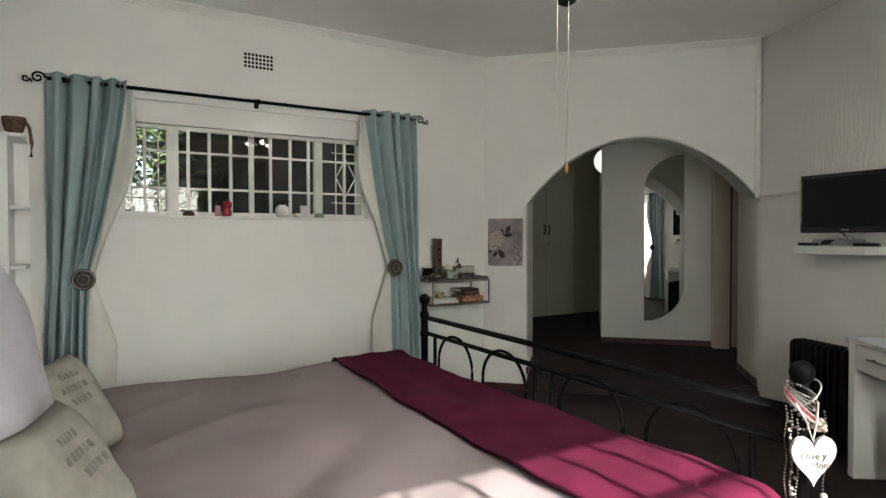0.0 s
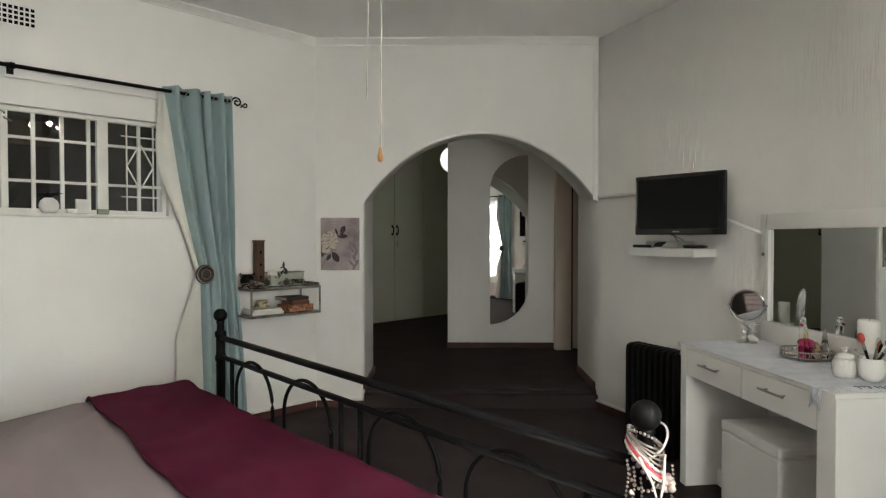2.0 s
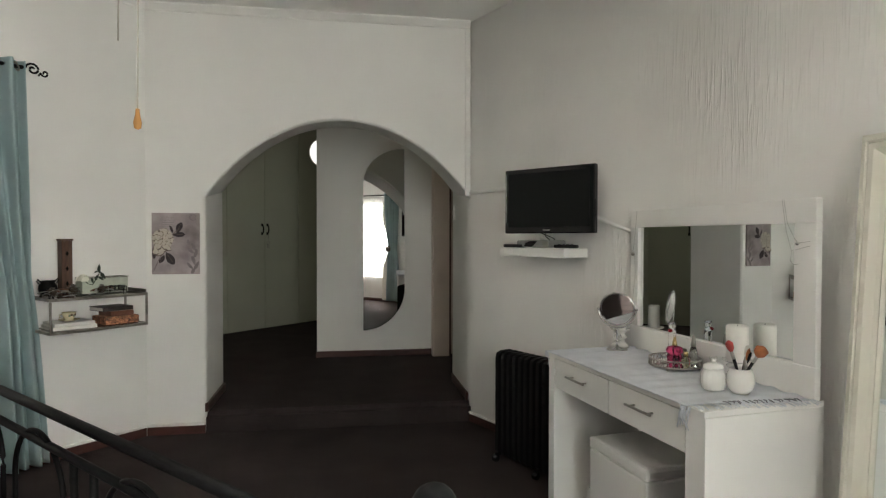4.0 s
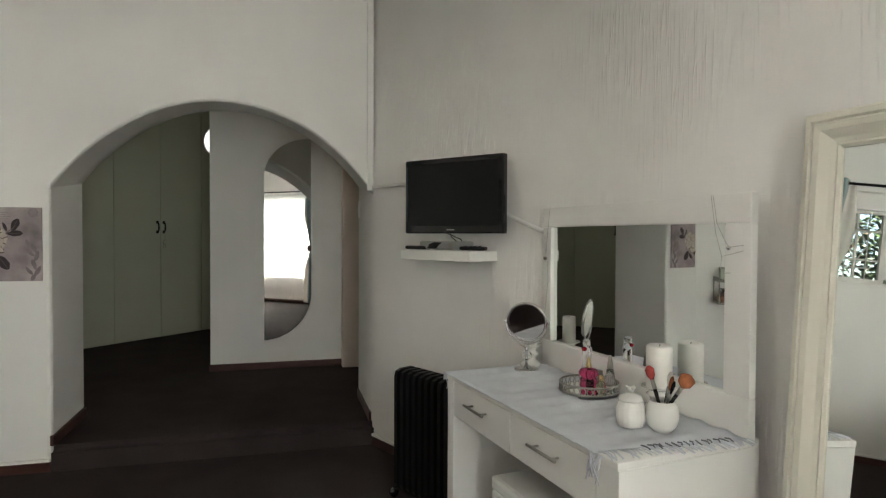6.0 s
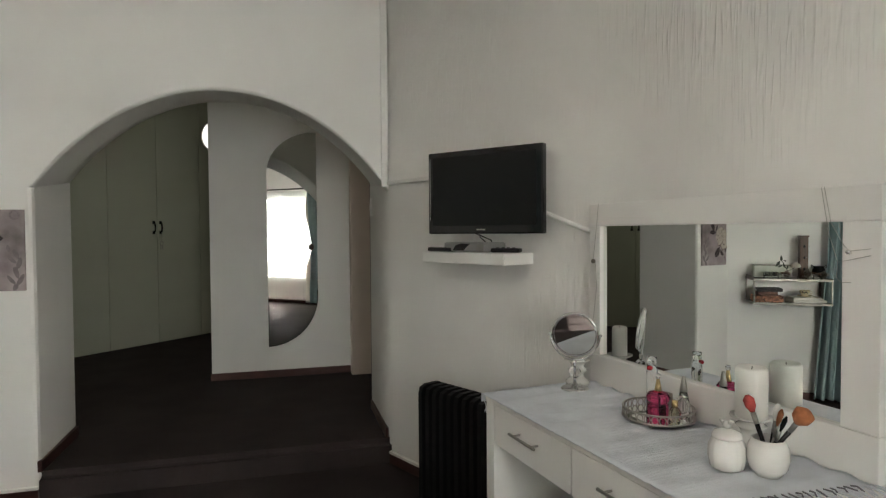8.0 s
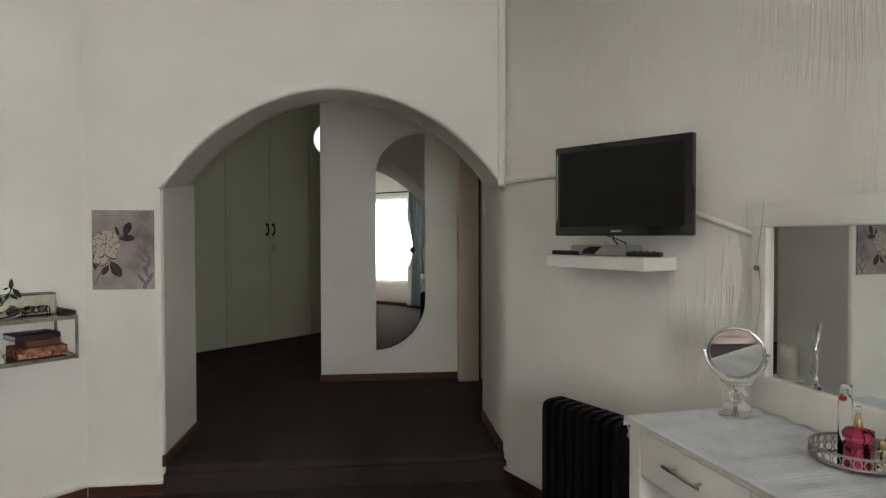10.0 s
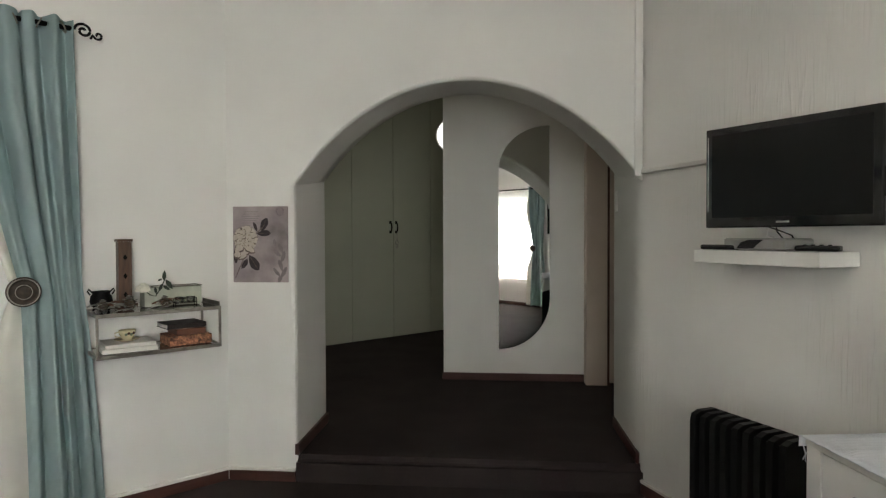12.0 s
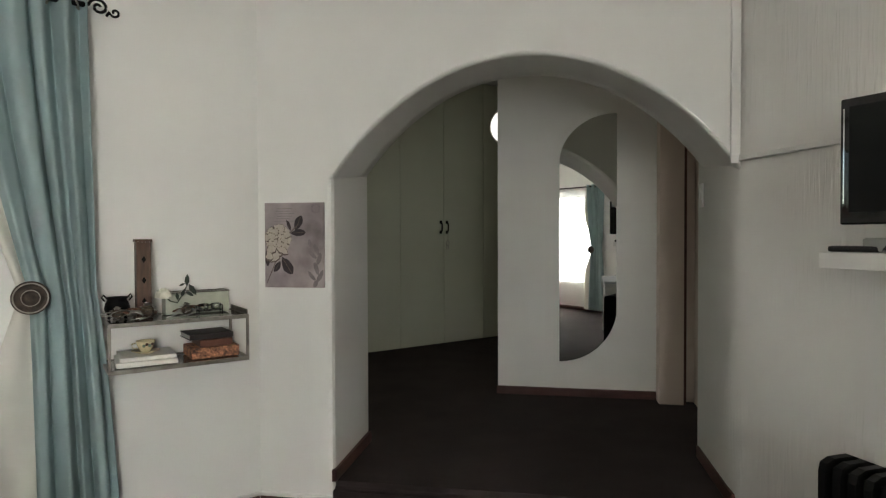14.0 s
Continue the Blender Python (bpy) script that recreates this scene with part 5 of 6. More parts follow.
for x in (-0.028, 0.028):
    part("glass_cup", lathe([(0, 0.026), (0.020, 0.026), (0.024, 0.052), (0.021, 0.052), (0.017, 0.030), (0, 0.030)], 16, pose(x, 0, 0)), M_BOXGLASS, tl)
    for y in (-0.02, 0.02):
        part("wire_leg", tube([(x * 1.9, y, 0.0), (x * 1.9, y, 0.045)], 0.0022, 6), M_BLACK, tl)
for z in (0.022, 0.045):
    part("wire", tube([(-0.053, -0.022, z), (0.053, -0.022, z), (0.053, 0.022, z), (-0.053, 0.022, z)], 0.0022, 6, closed=True), M_BLACK, tl)

# lower tier


def book(name, m, w, d, h, cover, label):
    bk = thing(name, m, label, "book", "books on the glass shelf")
    part("pages", box(0.004, w - 0.004, -d + 0.004, -0.002, 0.003, h - 0.003), M_PAPER, bk, "pale page edges")
    part("cover", box(0, w, -d, 0, 0, 0.0028, bevel=0.0008), cover, bk)
    part("cover", box(0, w, -d, 0, h - 0.0028, h, bevel=0.0008), cover, bk)
    part("spine", box(0, w, -d, -d + 0.003, 0.003, h - 0.003), cover, bk)
    return bk


book("book", gsp(0.05, -0.03, GZ0) @ pose(0, 0, 0, 0, 0, -4), 0.245, 0.225, 0.022, M_PAPER, "large white paperback lying flat on the shelf")
book("book", gsp(0.058, -0.035, GZ0 + 0.0225) @ pose(0, 0, 0, 0, 0, -2), 0.225, 0.21, 0.018, M_PAPER, "white paperback stacked on the larger one")
cu = thing("teacup", gsp(0.165, -0.15, GZ0 + 0.041), "cream teacup with a flower pattern on a saucer", "teacup")
part("saucer", lathe([(0, 0), (0.03, 0), (0.058, 0.010), (0.060, 0.013), (0.03, 0.005), (0, 0.005)], 24), M_CUPCREAM, cu)
part("cup_body", lathe([(0, 0.006), (0.02, 0.006), (0.024, 0.012), (0.036, 0.035), (0.040, 0.056), (0.037, 0.056), (0.032, 0.036), (0, 0.014)], 24), M_CUPCREAM, cu)
part("handle", tube([(-0.036, 0, 0.048), (-0.056, 0, 0.044), (-0.054, 0, 0.026), (-0.034, 0, 0.022)], 0.003, 6), M_CUPCREAM, cu)
for k in range(4):
    a = -1.9 + 0.33 * k
    part("painted_flower", ball(0.007, (0.0372 * math.cos(a), 0.0372 * math.sin(a), 0.036 + 0.006 * (k % 2)), 8), M_DARKWOOD if k % 2 else M_GREENISH, cu)
tn = thing("patterned_box", gsp(0.345, -0.05, GZ0), "flower-patterned red and cream keepsake box", "box")
part("box_body", box(0, 0.215, -0.19, 0, 0, 0.05, bevel=0.004), M_FLORAL, tn)
bb = thing("wooden_box", gsp(0.385, -0.05, GZ0 + 0.051), "reddish brown wooden box", "box")
part("box_body", box(0, 0.15, -0.17, 0, 0, 0.032, bevel=0.003), mat("red_brown_wood", (0.14, 0.055, 0.03), 0.45, var=0.2), bb)
book("book", gsp(0.335, -0.03, GZ0 + 0.084) @ pose(0, 0, 0, 0, 0, 3), 0.20, 0.175, 0.026, mat("black_cover", (0.03, 0.024, 0.022), 0.5, var=0.15), "dark hardback lying on the wooden box")

# ---- things on the dressing table ----
RZ = H


def rib(x):
    return 0.003 + 0.0075 * abs(math.sin(x * math.pi / 0.104)) ** 2.5 + 0.0011 * math.sin(x * 2 * math.pi / 0.013)


def runner_fn(s, t):
    x = -0.045 + (L - 0.040 + 0.08 * t) * s
    y = -0.003 + 0.495 * t + 0.004 * math.sin(9 * s) * t
    z = RZ + rib(x) + 0.0025 * noise.noise(Vector((x * 14, y * 9, 0)))
    y += 0.004 * noise.noise(Vector((x * 60, 0.5, 0))) * (1 - t) - 0.010 * (1 - t)
    if t < 0.06:
        z = RZ + 0.0035
    if x < 0:
        z = RZ + 0.004 - 0.9 * max(0.0, -x - 0.006)
        x = max(x, -0.012)
    return Vector((x, y, z))


run = thing("table_runner", M_DT, "white ribbed cotton runner with knotted fringes", "table runner")
part("cloth", sheet(460, 18, runner_fn, 0.0025), M_RUNNER, run)


def strand(bm, p, q, r):
    bmtube(bm, [p, ((p[0] + q[0]) / 2 + rnd(-0.004, 0.004), (p[1] + q[1]) / 2 + rnd(-0.006, 0.006), (p[2] + q[2]) / 2 + 0.003), q], r, 5)


random.seed(5)
bm = bmesh.new()
for k in range(46):
    y = 0.002 + 0.485 * k / 45
    x0 = L - 0.086 + 0.165 * y
    strand(bm, (x0, y, RZ + 0.006), (x0 + rnd(0.035, 0.07), y + rnd(-0.018, 0.018), RZ + 0.003), rnd(0.0016, 0.0026))
part("fringe", bm, M_RUNNER, run, "white cotton fringe")
bm = bmesh.new()
for k in range(40):
    y = 0.002 + 0.485 * k / 39
    strand(bm, (-0.0135, y, RZ - 0.028), (-0.016 + rnd(-0.006, 0.002), y + rnd(-0.012, 0.012), RZ - 0.028 - rnd(0.03, 0.06)), rnd(0.0014, 0.0022))
part("fringe", bm, M_RUNNER, run, "white cotton fringe")
bm = bmesh.new()
for k in range(14):
    strand(bm, (L - 0.095 + rnd(-0.02, 0.035), -0.005, RZ + 0.002), (L - 0.095 + rnd(-0.03, 0.04), -0.010 - rnd(0, 0.008), RZ - rnd(0.04, 0.085)), rnd(0.002, 0.003))
part("fringe", bm, M_RUNNER, run, "knotted corner tassel")
bm = bmesh.new()
for k in range(15):
    y = 0.14 + 0.28 * k / 14
    strand(bm, (L - 0.092 + 0.165 * y, y, RZ + 0.010), (L - 0.064 + 0.165 * y + rnd(-0.01, 0.01), y + rnd(-0.01, 0.01), RZ + 0.008), 0.0022)
part("stitching", bm, mat("grey_thread", (0.22, 0.22, 0.25), 0.9), run, "dark grey embroidered stitches")


def td(x, y, z=0.006, k=1.0):
    return M_DT @ pose(x, y, RZ + z) @ Matrix.Scale(k, 4)


vm = thing("vanity_mirror", td(0.10, 0.355, k=1.1), "round chrome vanity mirror on a glass-stemmed stand", "mirror")
part("base", lathe([(0, 0), (0.052, 0), (0.052, 0.004), (0.04, 0.010), (0.014, 0.014), (0.008, 0.022), (0, 0.022)], 28), M_CHROME, vm)
part("glass_ball", ball(0.022, (0, 0, 0.062), 20), M_GLASS, vm, "faceted clear glass ball")
part("stem", lathe([(0, 0.02), (0.006, 0.02), (0.005, 0.04), (0.003, 0.06), (0.005, 0.084), (0.008, 0.095), (0.005, 0.11), (0, 0.112)], 12), M_CHROME, vm)
arc = [(0.088 * math.cos(math.pi + math.pi * i / 20), 0, 0.198 + 0.090 * math.sin(math.pi + math.pi * i / 20)) for i in range(21)]
part("yoke", tube(arc, 0.0035, 8), M_CHROME, vm)
TILT = pose(0, 0, 0.20, 97, 0, 0)
disc = part("disc", lathe([(0, -0.003), (0.076, -0.003), (0.082, -0.006), (0.085, 0), (0.082, 0.006), (0.076, 0.003), (0, 0.003)], 40, TILT), M_CHROME, vm)
flat(part("mirror_glass", lathe([(0, 0.0036), (0.075, 0.0036), (0.075, 0.0042), (0, 0.0042)], 40, TILT), M_MIRROR, disc, "round mirror glass"))
flat(part("mirror_glass", lathe([(0, -0.0036), (0.075, -0.0036), (0.075, -0.0042), (0, -0.0042)], 40, TILT), M_MIRROR, disc, "round mirror glass"))
for sx in (-1, 1):
    part("knob", ball(0.006, (sx * 0.091, 0, 0.20), 10), M_CHROME, vm)
vm.rotation_euler.z += radians(48)


def candle(x, y, hh, r, ch, k=1.0):
    cs = thing("candle_holder", td(x, y, k=k), "turned white candle holder with a thick ivory candle", "candle holder", "pair of candle holders")
    part("holder", lathe([(0, 0), (0.048, 0), (0.050, 0.012), (0.040, 0.022), (0.024, 0.034), (0.030, 0.05), (0.040, 0.058), (0.030, 0.066), (0.024, 0.078), (0.036, hh - 0.012), (0.054, hh - 0.004), (0.054, hh), (0.04, hh - 0.004), (0, hh - 0.006)], 28), M_CERAMIC, cs)
    part("candle", lathe([(0, hh - 0.004), (r, hh - 0.004), (r, hh + ch - 0.004), (r * 0.85, hh + ch + 0.003), (r * 0.55, hh + ch - 0.008), (0, hh + ch - 0.012)], 28), M_WAX, cs, "ivory pillar candle")
    part("wick", tube([(0, 0, hh + ch - 0.012), (0.001, 0.001, hh + ch + 0.004)], 0.0012, 5), M_VOID, cs)


candle(0.035, 0.415, 0.105, 0.032, 0.118, 1.0)
candle(0.850, 0.443, 0.085, 0.041, 0.130, 1.08)
# mirrored tray with bottles
ty = thing("vanity_tray", td(0.545, 0.375, k=1.2), "round mirrored tray with a pierced silver gallery", "tray")
flat(part("mirror_base", lathe([(0, 0.010), (0.094, 0.010), (0.094, 0.014), (0, 0.014)], 40), M_MIRROR, ty))
part("gallery_ring", tube([(0.096 * math.cos(k * math.pi / 24), 0.096 * math.sin(k * math.pi / 24), 0.036) for k in range(48)], 0.0028, 6, closed=True), M_STEEL, ty)
part("gallery_ring", tube([(0.096 * math.cos(k * math.pi / 24), 0.096 * math.sin(k * math.pi / 24), 0.011) for k in range(48)], 0.0034, 6, closed=True), M_STEEL, ty)
bm = bmesh.new()
for k in range(30):
    a = k * math.pi / 15
    c = Vector((0.096 * math.cos(a), 0.096 * math.sin(a), 0.0235))
    tdir = Vector((-math.sin(a), math.cos(a), 0))
    bmtube(bm, [c + tdir * 0.0085 * math.cos(q * math.pi / 5) + Vector((0, 0, 0.0105 * math.sin(q * math.pi / 5))) for q in range(10)], 0.0015, 5, closed=True)
part("gallery_scrolls", bm, M_STEEL, ty)
for k in range(4):
    a = k * math.pi / 2 + 0.6
    part("foot", ball(0.006, (0.09 * math.cos(a), 0.09 * math.sin(a), 0.006), 10), M_STEEL, ty)


def perfume(x, y, prof, cap, glass, capm, label, name="perfume_bottle"):
    pb = thing(name, M_DT @ pose(0.545 + 1.2 * x, 0.375 + 1.2 * y, RZ + 0.006 + 0.0175) @ Matrix.Scale(1.25, 4), label, "perfume bottle", "perfume bottles on the tray")
    part("flask", lathe(prof, 20), glass, pb)
    part("cap", lathe(cap, 16), capm, pb)
    return pb


M_PINKGLASS = glass_mat("pink_glass", (0.95, 0.10, 0.30))
M_GOLD = mat("pale_gold", (0.72, 0.55, 0.28), 0.2, 1.0, var=0.05)
M_YGLASS = glass_mat("pale_yellow_glass", (0.95, 0.93, 0.70))
pk = perfume(0.012, -0.012, [(0, 0), (0.024, 0), (0.027, 0.004), (0.027, 0.034), (0.022, 0.038), (0.029, 0.044), (0.031, 0.054), (0.024, 0.064), (0.009, 0.068), (0, 0.068)], [(0.009, 0.068), (0.0095, 0.071), (0.004, 0.100), (0, 0.101)], M_PINKGLASS, M_GOLD, "faceted hot pink perfume bottle with a gold spire cap")
part("stopper", ball(0.008, (0, 0, 0.107), 12), M_GLASS, pk, "clear glass ball stopper")
tb = perfume(-0.062, 0.034, [(0, 0), (0.015, 0), (0.015, 0.105), (0.012, 0.115), (0.009, 0.120), (0, 0.120)], [(0.010, 0.120), (0.013, 0.122), (0.013, 0.142), (0, 0.144)], M_GLASS, M_GLASS, "tall clear perfume bottle with a red mark")
part("red_mark", ball(0.0085, (0.004, -0.012, 0.112), 12, 0.8), M_RED, tb)
perfume(0.048, 0.045, [(0, 0), (0.015, 0), (0.017, 0.03), (0.010, 0.066), (0, 0.068)], [(0.009, 0.068), (0.0105, 0.070), (0.0045, 0.108), (0, 0.110)], M_GLASS, M_STEEL, "slim clear perfume bottle with a silver spire cap")
perfume(0.066, -0.004, [(0, 0), (0.015, 0), (0.016, 0.025), (0.009, 0.036), (0, 0.037)], [(0.007, 0.037), (0.008, 0.039), (0.008, 0.054), (0, 0.055)], M_YGLASS, M_GOLD, "small frosted amber perfume bottle with a gold cap")
sq = thing("perfume_bottle", M_DT @ pose(0.525, 0.435, RZ + 0.0235), "small square grey perfume bottle", "perfume bottle", "perfume bottles on the tray")
part("flask", box(-0.014, 0.014, -0.010, 0.010, 0, 0.038, bevel=0.003), M_SILVERPL, sq)
part("cap", box(-0.014, 0.014, -0.010, 0.010, 0.0385, 0.062, bevel=0.002), M_PEWTER, sq)
# ceramic jar with bird lid, brush pot
jar = thing("ceramic_jar", td(0.945, 0.238, k=1.12), "white fluted ceramic jar with a bird on its lid", "jar")
bm = bmesh.new()
rings = []
for r, z in ((0.026, 0), (0.036, 0.006), (0.041, 0.03), (0.040, 0.058), (0.034, 0.072), (0.030, 0.076)):
    rings.append([bm.verts.new(((r * (1 + (0.045 if k % 3 == 0 else 0))) * math.cos(k * 2 * math.pi / 48), (r * (1 + (0.045 if k % 3 == 0 else 0))) * math.sin(k * 2 * math.pi / 48), z)) for k in range(48)])
for A, B in zip(rings, rings[1:]):
    for k in range(48):
        bm.faces.new((A[k], A[(k + 1) % 48], B[(k + 1) % 48], B[k])).smooth = True
bm.faces.new(rings[0])
part("jar_body", bm, M_CERAMIC, jar)
lid = part("lid", lathe([(0, 0.076), (0.034, 0.076), (0.035, 0.080), (0.030, 0.090), (0.014, 0.096), (0, 0.098)], 28), M_CERAMIC, jar)
bm = ball(0.010, (0, 0, 0.106), 12)
bmtube(bm, [(0.006, 0, 0.110), (0.013, 0, 0.117), (0.019, 0, 0.116)], 0.005, 8, taper=[1, 1.1, 0.2])
bmtube(bm, [(-0.006, 0, 0.106), (-0.020, 0, 0.114)], 0.006, 6, taper=[1, 0.4])
part("bird_knob", bm, M_CERAMIC, lid)
bp_ = thing("brush_pot", td(1.018, 0.302, k=1.15), "white glazed pot holding makeup brushes", "brush pot")
part("pot", lathe([(0, 0), (0.026, 0), (0.040, 0.018), (0.045, 0.042), (0.042, 0.066), (0.034, 0.084), (0.031, 0.084), (0.038, 0.064), (0.040, 0.04), (0, 0.012)], 32), M_CERAMIC, bp_)
M_BRISTLE = mat("copper_bristles", (0.42, 0.14, 0.05), 0.7, var=0.25, scale=60)
M_BRISTLE2 = mat("rose_bristles", (0.42, 0.06, 0.05), 0.7, var=0.25, scale=60)
for tip, r, mm, lb in (((0.072, 0.01, 0.150), 0.021, M_BRISTLE, "large black-handled powder brush with copper bristles"), ((-0.048, 0.0, 0.148), 0.013, M_BRISTLE2, "black-handled blusher brush with rose bristles"), ((0.018, 0.012, 0.132), 0.006, M_BRISTLE, "slim silver eyeshadow brush"), ((0.036, 0.0, 0.125), 0.005, M_VOID, "thin black liner brush"), ((0.005, 0.02, 0.14), 0.008, M_PAPER, "slim makeup brush with a white top")):
    b0 = Vector((-tip[0] * 0.25, -tip[1] * 0.3, 0.016))
    tv_ = Vector(tip)
    n_ = (tv_ - b0).normalized()
    br = thing("makeup_brush", td(1.018, 0.302, k=1.15), lb, "makeup brush", "makeup brushes in the pot")
    part("handle", tube([b0, tv_ - n_ * 0.045], 0.0055 if r > 0.01 else 0.0032, 8, taper=[0.6, 1.0]), M_GLOSS if r != 0.006 else M_STEEL, br)
    part("ferrule", tube([tv_ - n_ * 0.045, tv_ - n_ * 0.018], 0.006 if r > 0.01 else 0.004, 8), M_STEEL, br)
    part("bristles", tube([tv_ - n_ * 0.018, tv_ - n_ * 0.005, tv_ + n_ * 0.012, tv_ + n_ * 0.022], r, 12, taper=[0.35, 0.9, 1.0, 0.35]), mm, br)
# necklaces over the corners of the mirror frame
nk = thing("necklace", M_FRAME, "fine silver chain with a pendant over the mirror frame", "necklace", "chains on the mirror")
part("chain", tube([(0.058, 0.0, 1.525), (0.054, -0.004, 1.45), (0.030, -0.004, 1.30), (0.044, -0.004, 1.27), (0.050, -0.003, 1.18), (0.030, -0.003, 1.05), (0.012, -0.002, 0.98)], 0.0009, 5), M_STEEL, nk)
part("pendant", ball(0.010, (0.034, -0.008, 1.285), 10), M_PEWTER, nk)
nk = thing("necklace", M_FRAME, "fine silver chains looped over the mirror corner", "necklace", "chains on the mirror")
part("chain", tube([(1.03, -0.002, 1.524), (1.05, -0.004, 1.43), (1.085, -0.004, 1.37), (1.10, -0.004, 1.355), (1.152, -0.003, 1.362)], 0.0009, 5), M_STEEL, nk)
part("chain", tube([(1.022, -0.002, 1.524), (1.045, -0.004, 1.40), (1.07, -0.004, 1.325), (1.10, -0.004, 1.332), (1.152, -0.003, 1.345)], 0.0009, 5), M_STEEL, nk)
part("chain", tube([(1.07, -0.004, 1.325), (1.066, -0.004, 1.285), (1.08, -0.004, 1.272), (1.105, -0.004, 1.275)], 0.001, 5), M_STEEL, nk)
part("pendant", ball(0.007, (1.10, -0.008, 1.352), 10), M_CHROME, nk)

# ---- things on the television shelf ----
SH = m_tv(0.61, 0.0, 1.3105)
dec = thing("decoder", SH @ pose(0.13, -0.165, 0, 0, 0, 0), "silver satellite decoder with a dark curved panel", "decoder")
part("casing", box(0, 0.30, 0, 0.15, 0.004, 0.046, bevel=0.006), M_SILVERPL, dec)
part("dark_panel", prism([(0.07, 0.008), (0.15, 0.008), (0.18, 0.030), (0.20, 0.043), (0.13, 0.043), (0.09, 0.032)], -0.002, 0.001), M_PLASTIC, dec)
part("end_panel", box(0.245, 0.296, -0.0015, 0.001, 0.008, 0.040, bevel=0.0005), M_STEEL, dec)
part("top", box(0.006, 0.294, 0.006, 0.144, 0.0465, 0.049), M_SILVERPL, dec)
rc = thing("remote_control", SH @ pose(0.02, -0.19, 0, 0, 0, 8), "black remote control lying on the shelf", "remote control", "remote controls")
part("body", box(0, 0.17, 0, 0.045, 0, 0.022, bevel=0.009), M_PLASTIC, rc)
rc = thing("remote_control", SH @ pose(0.44, -0.135, 0, 0, 0, 20), "black remote control with raised buttons", "remote control", "remote controls")
part("body", box(0, 0.15, 0, 0.05, 0, 0.022, bevel=0.009), M_PLASTIC, rc)
for k in range(8):
    part("button", lathe([(0, 0), (0.005, 0), (0.004, 0.004), (0, 0.0045)], 8, pose(0.03 + 0.028 * (k % 4), 0.016 + 0.018 * (k // 4), 0.021)), M_BLACK, rc)
cb = thing("television_cables", SH, "white and black cables from television to decoder", "cable")
part("cable", tube([(0.30, -0.10, 0.10), (0.285, -0.10, 0.06), (0.26, -0.03, 0.05), (0.25, -0.02, 0.02)], 0.003, 6), M_WHITE, cb)
part("cable", tube([(0.33, -0.10, 0.105), (0.345, -0.11, 0.075), (0.31, -0.04, 0.05), (0.30, -0.02, 0.02)], 0.003, 6), M_PLASTIC, cb)
part("cable", tube([(0.29, -0.10, 0.095), (0.33, -0.10, 0.085), (0.37, -0.06, 0.06), (0.36, -0.02, 0.02)], 0.003, 6), M_PLASTIC, cb)

# ---- ceiling fan and pull cords ----
fan = thing("ceiling_fan", pose(0.478, 1.735, 0), "dark ceiling fan with a lamp cluster and pull cords", "ceiling fan")
part("rod", tube([(0, 0, CEIL), (0, 0, 2.78)], 0.012, 10), M_BLACK, fan)
part("motor", lathe([(0, 2.66), (0.08, 2.66), (0.115, 2.69), (0.115, 2.75), (0.07, 2.79), (0, 2.79)], 28), M_BLACK, fan)
part("switch_housing", lathe([(0, 2.405), (0.020, 2.405), (0.043, 2.42), (0.043, 2.52), (0.05, 2.56), (0.05, 2.66), (0, 2.66)], 24), M_BLACK, fan)
for k in range(4):
    a = k * math.pi / 2 + 0.5
    bl = part("blade", box(0.16, 0.60, -0.06, 0.06, 2.715, 2.723, bevel=0.002), M_DARKWOOD, fan, "", pose(0, 0, 0, 0, 0, math.degrees(a)))
    part("blade_arm", box(0.09, 0.22, -0.015, 0.015, 2.7235, 2.729), M_BLACK, bl)
M_BULB = glow_mat("warm_bulb", (1.0, 0.90, 0.76), 24.0)
for k in range(3):
    a = k * 2.094 + 0.3
    ar = part("lamp_arm", tube([(0.04 * math.cos(a), 0.04 * math.sin(a), 2.56), (0.12 * math.cos(a), 0.12 * math.sin(a), 2.60), (0.14 * math.cos(a), 0.14 * math.sin(a), 2.55)], 0.007, 8), M_BLACK, fan)
    part("bulb", ball(0.028, (0.14 * math.cos(a), 0.14 * math.sin(a), 2.52), 12), M_BULB, ar, "warm glowing bulb")
part("pull_cord", tube([(-0.036, -0.02, 2.43), (-0.046, -0.02, 1.89)], 0.0022, 6), M_CORD, fan)
cd = part("pull_cord", tube([(0.012, -0.03, 2.41), (0.004, -0.03, 1.70)], 0.0022, 6), M_CORD, fan)
part("wooden_bob", lathe([(0, 1.655), (0.009, 1.66), (0.0105, 1.675), (0.006, 1.695), (0.005, 1.71), (0, 1.712)], 14, pose(0.004, -0.03, 0)), M_ORANGEWOOD, cd, "orange wooden bob")

# ---- leaning floor mirror ----
lm = thing("floor_mirror", m_table(1.455, 2.953, FZ) @ pose(0, 0, 0, -3.9, 0, 0), "tall cream moulded mirror leaning on the wall", "mirror")
FH, FWD = 1.795, 0.66


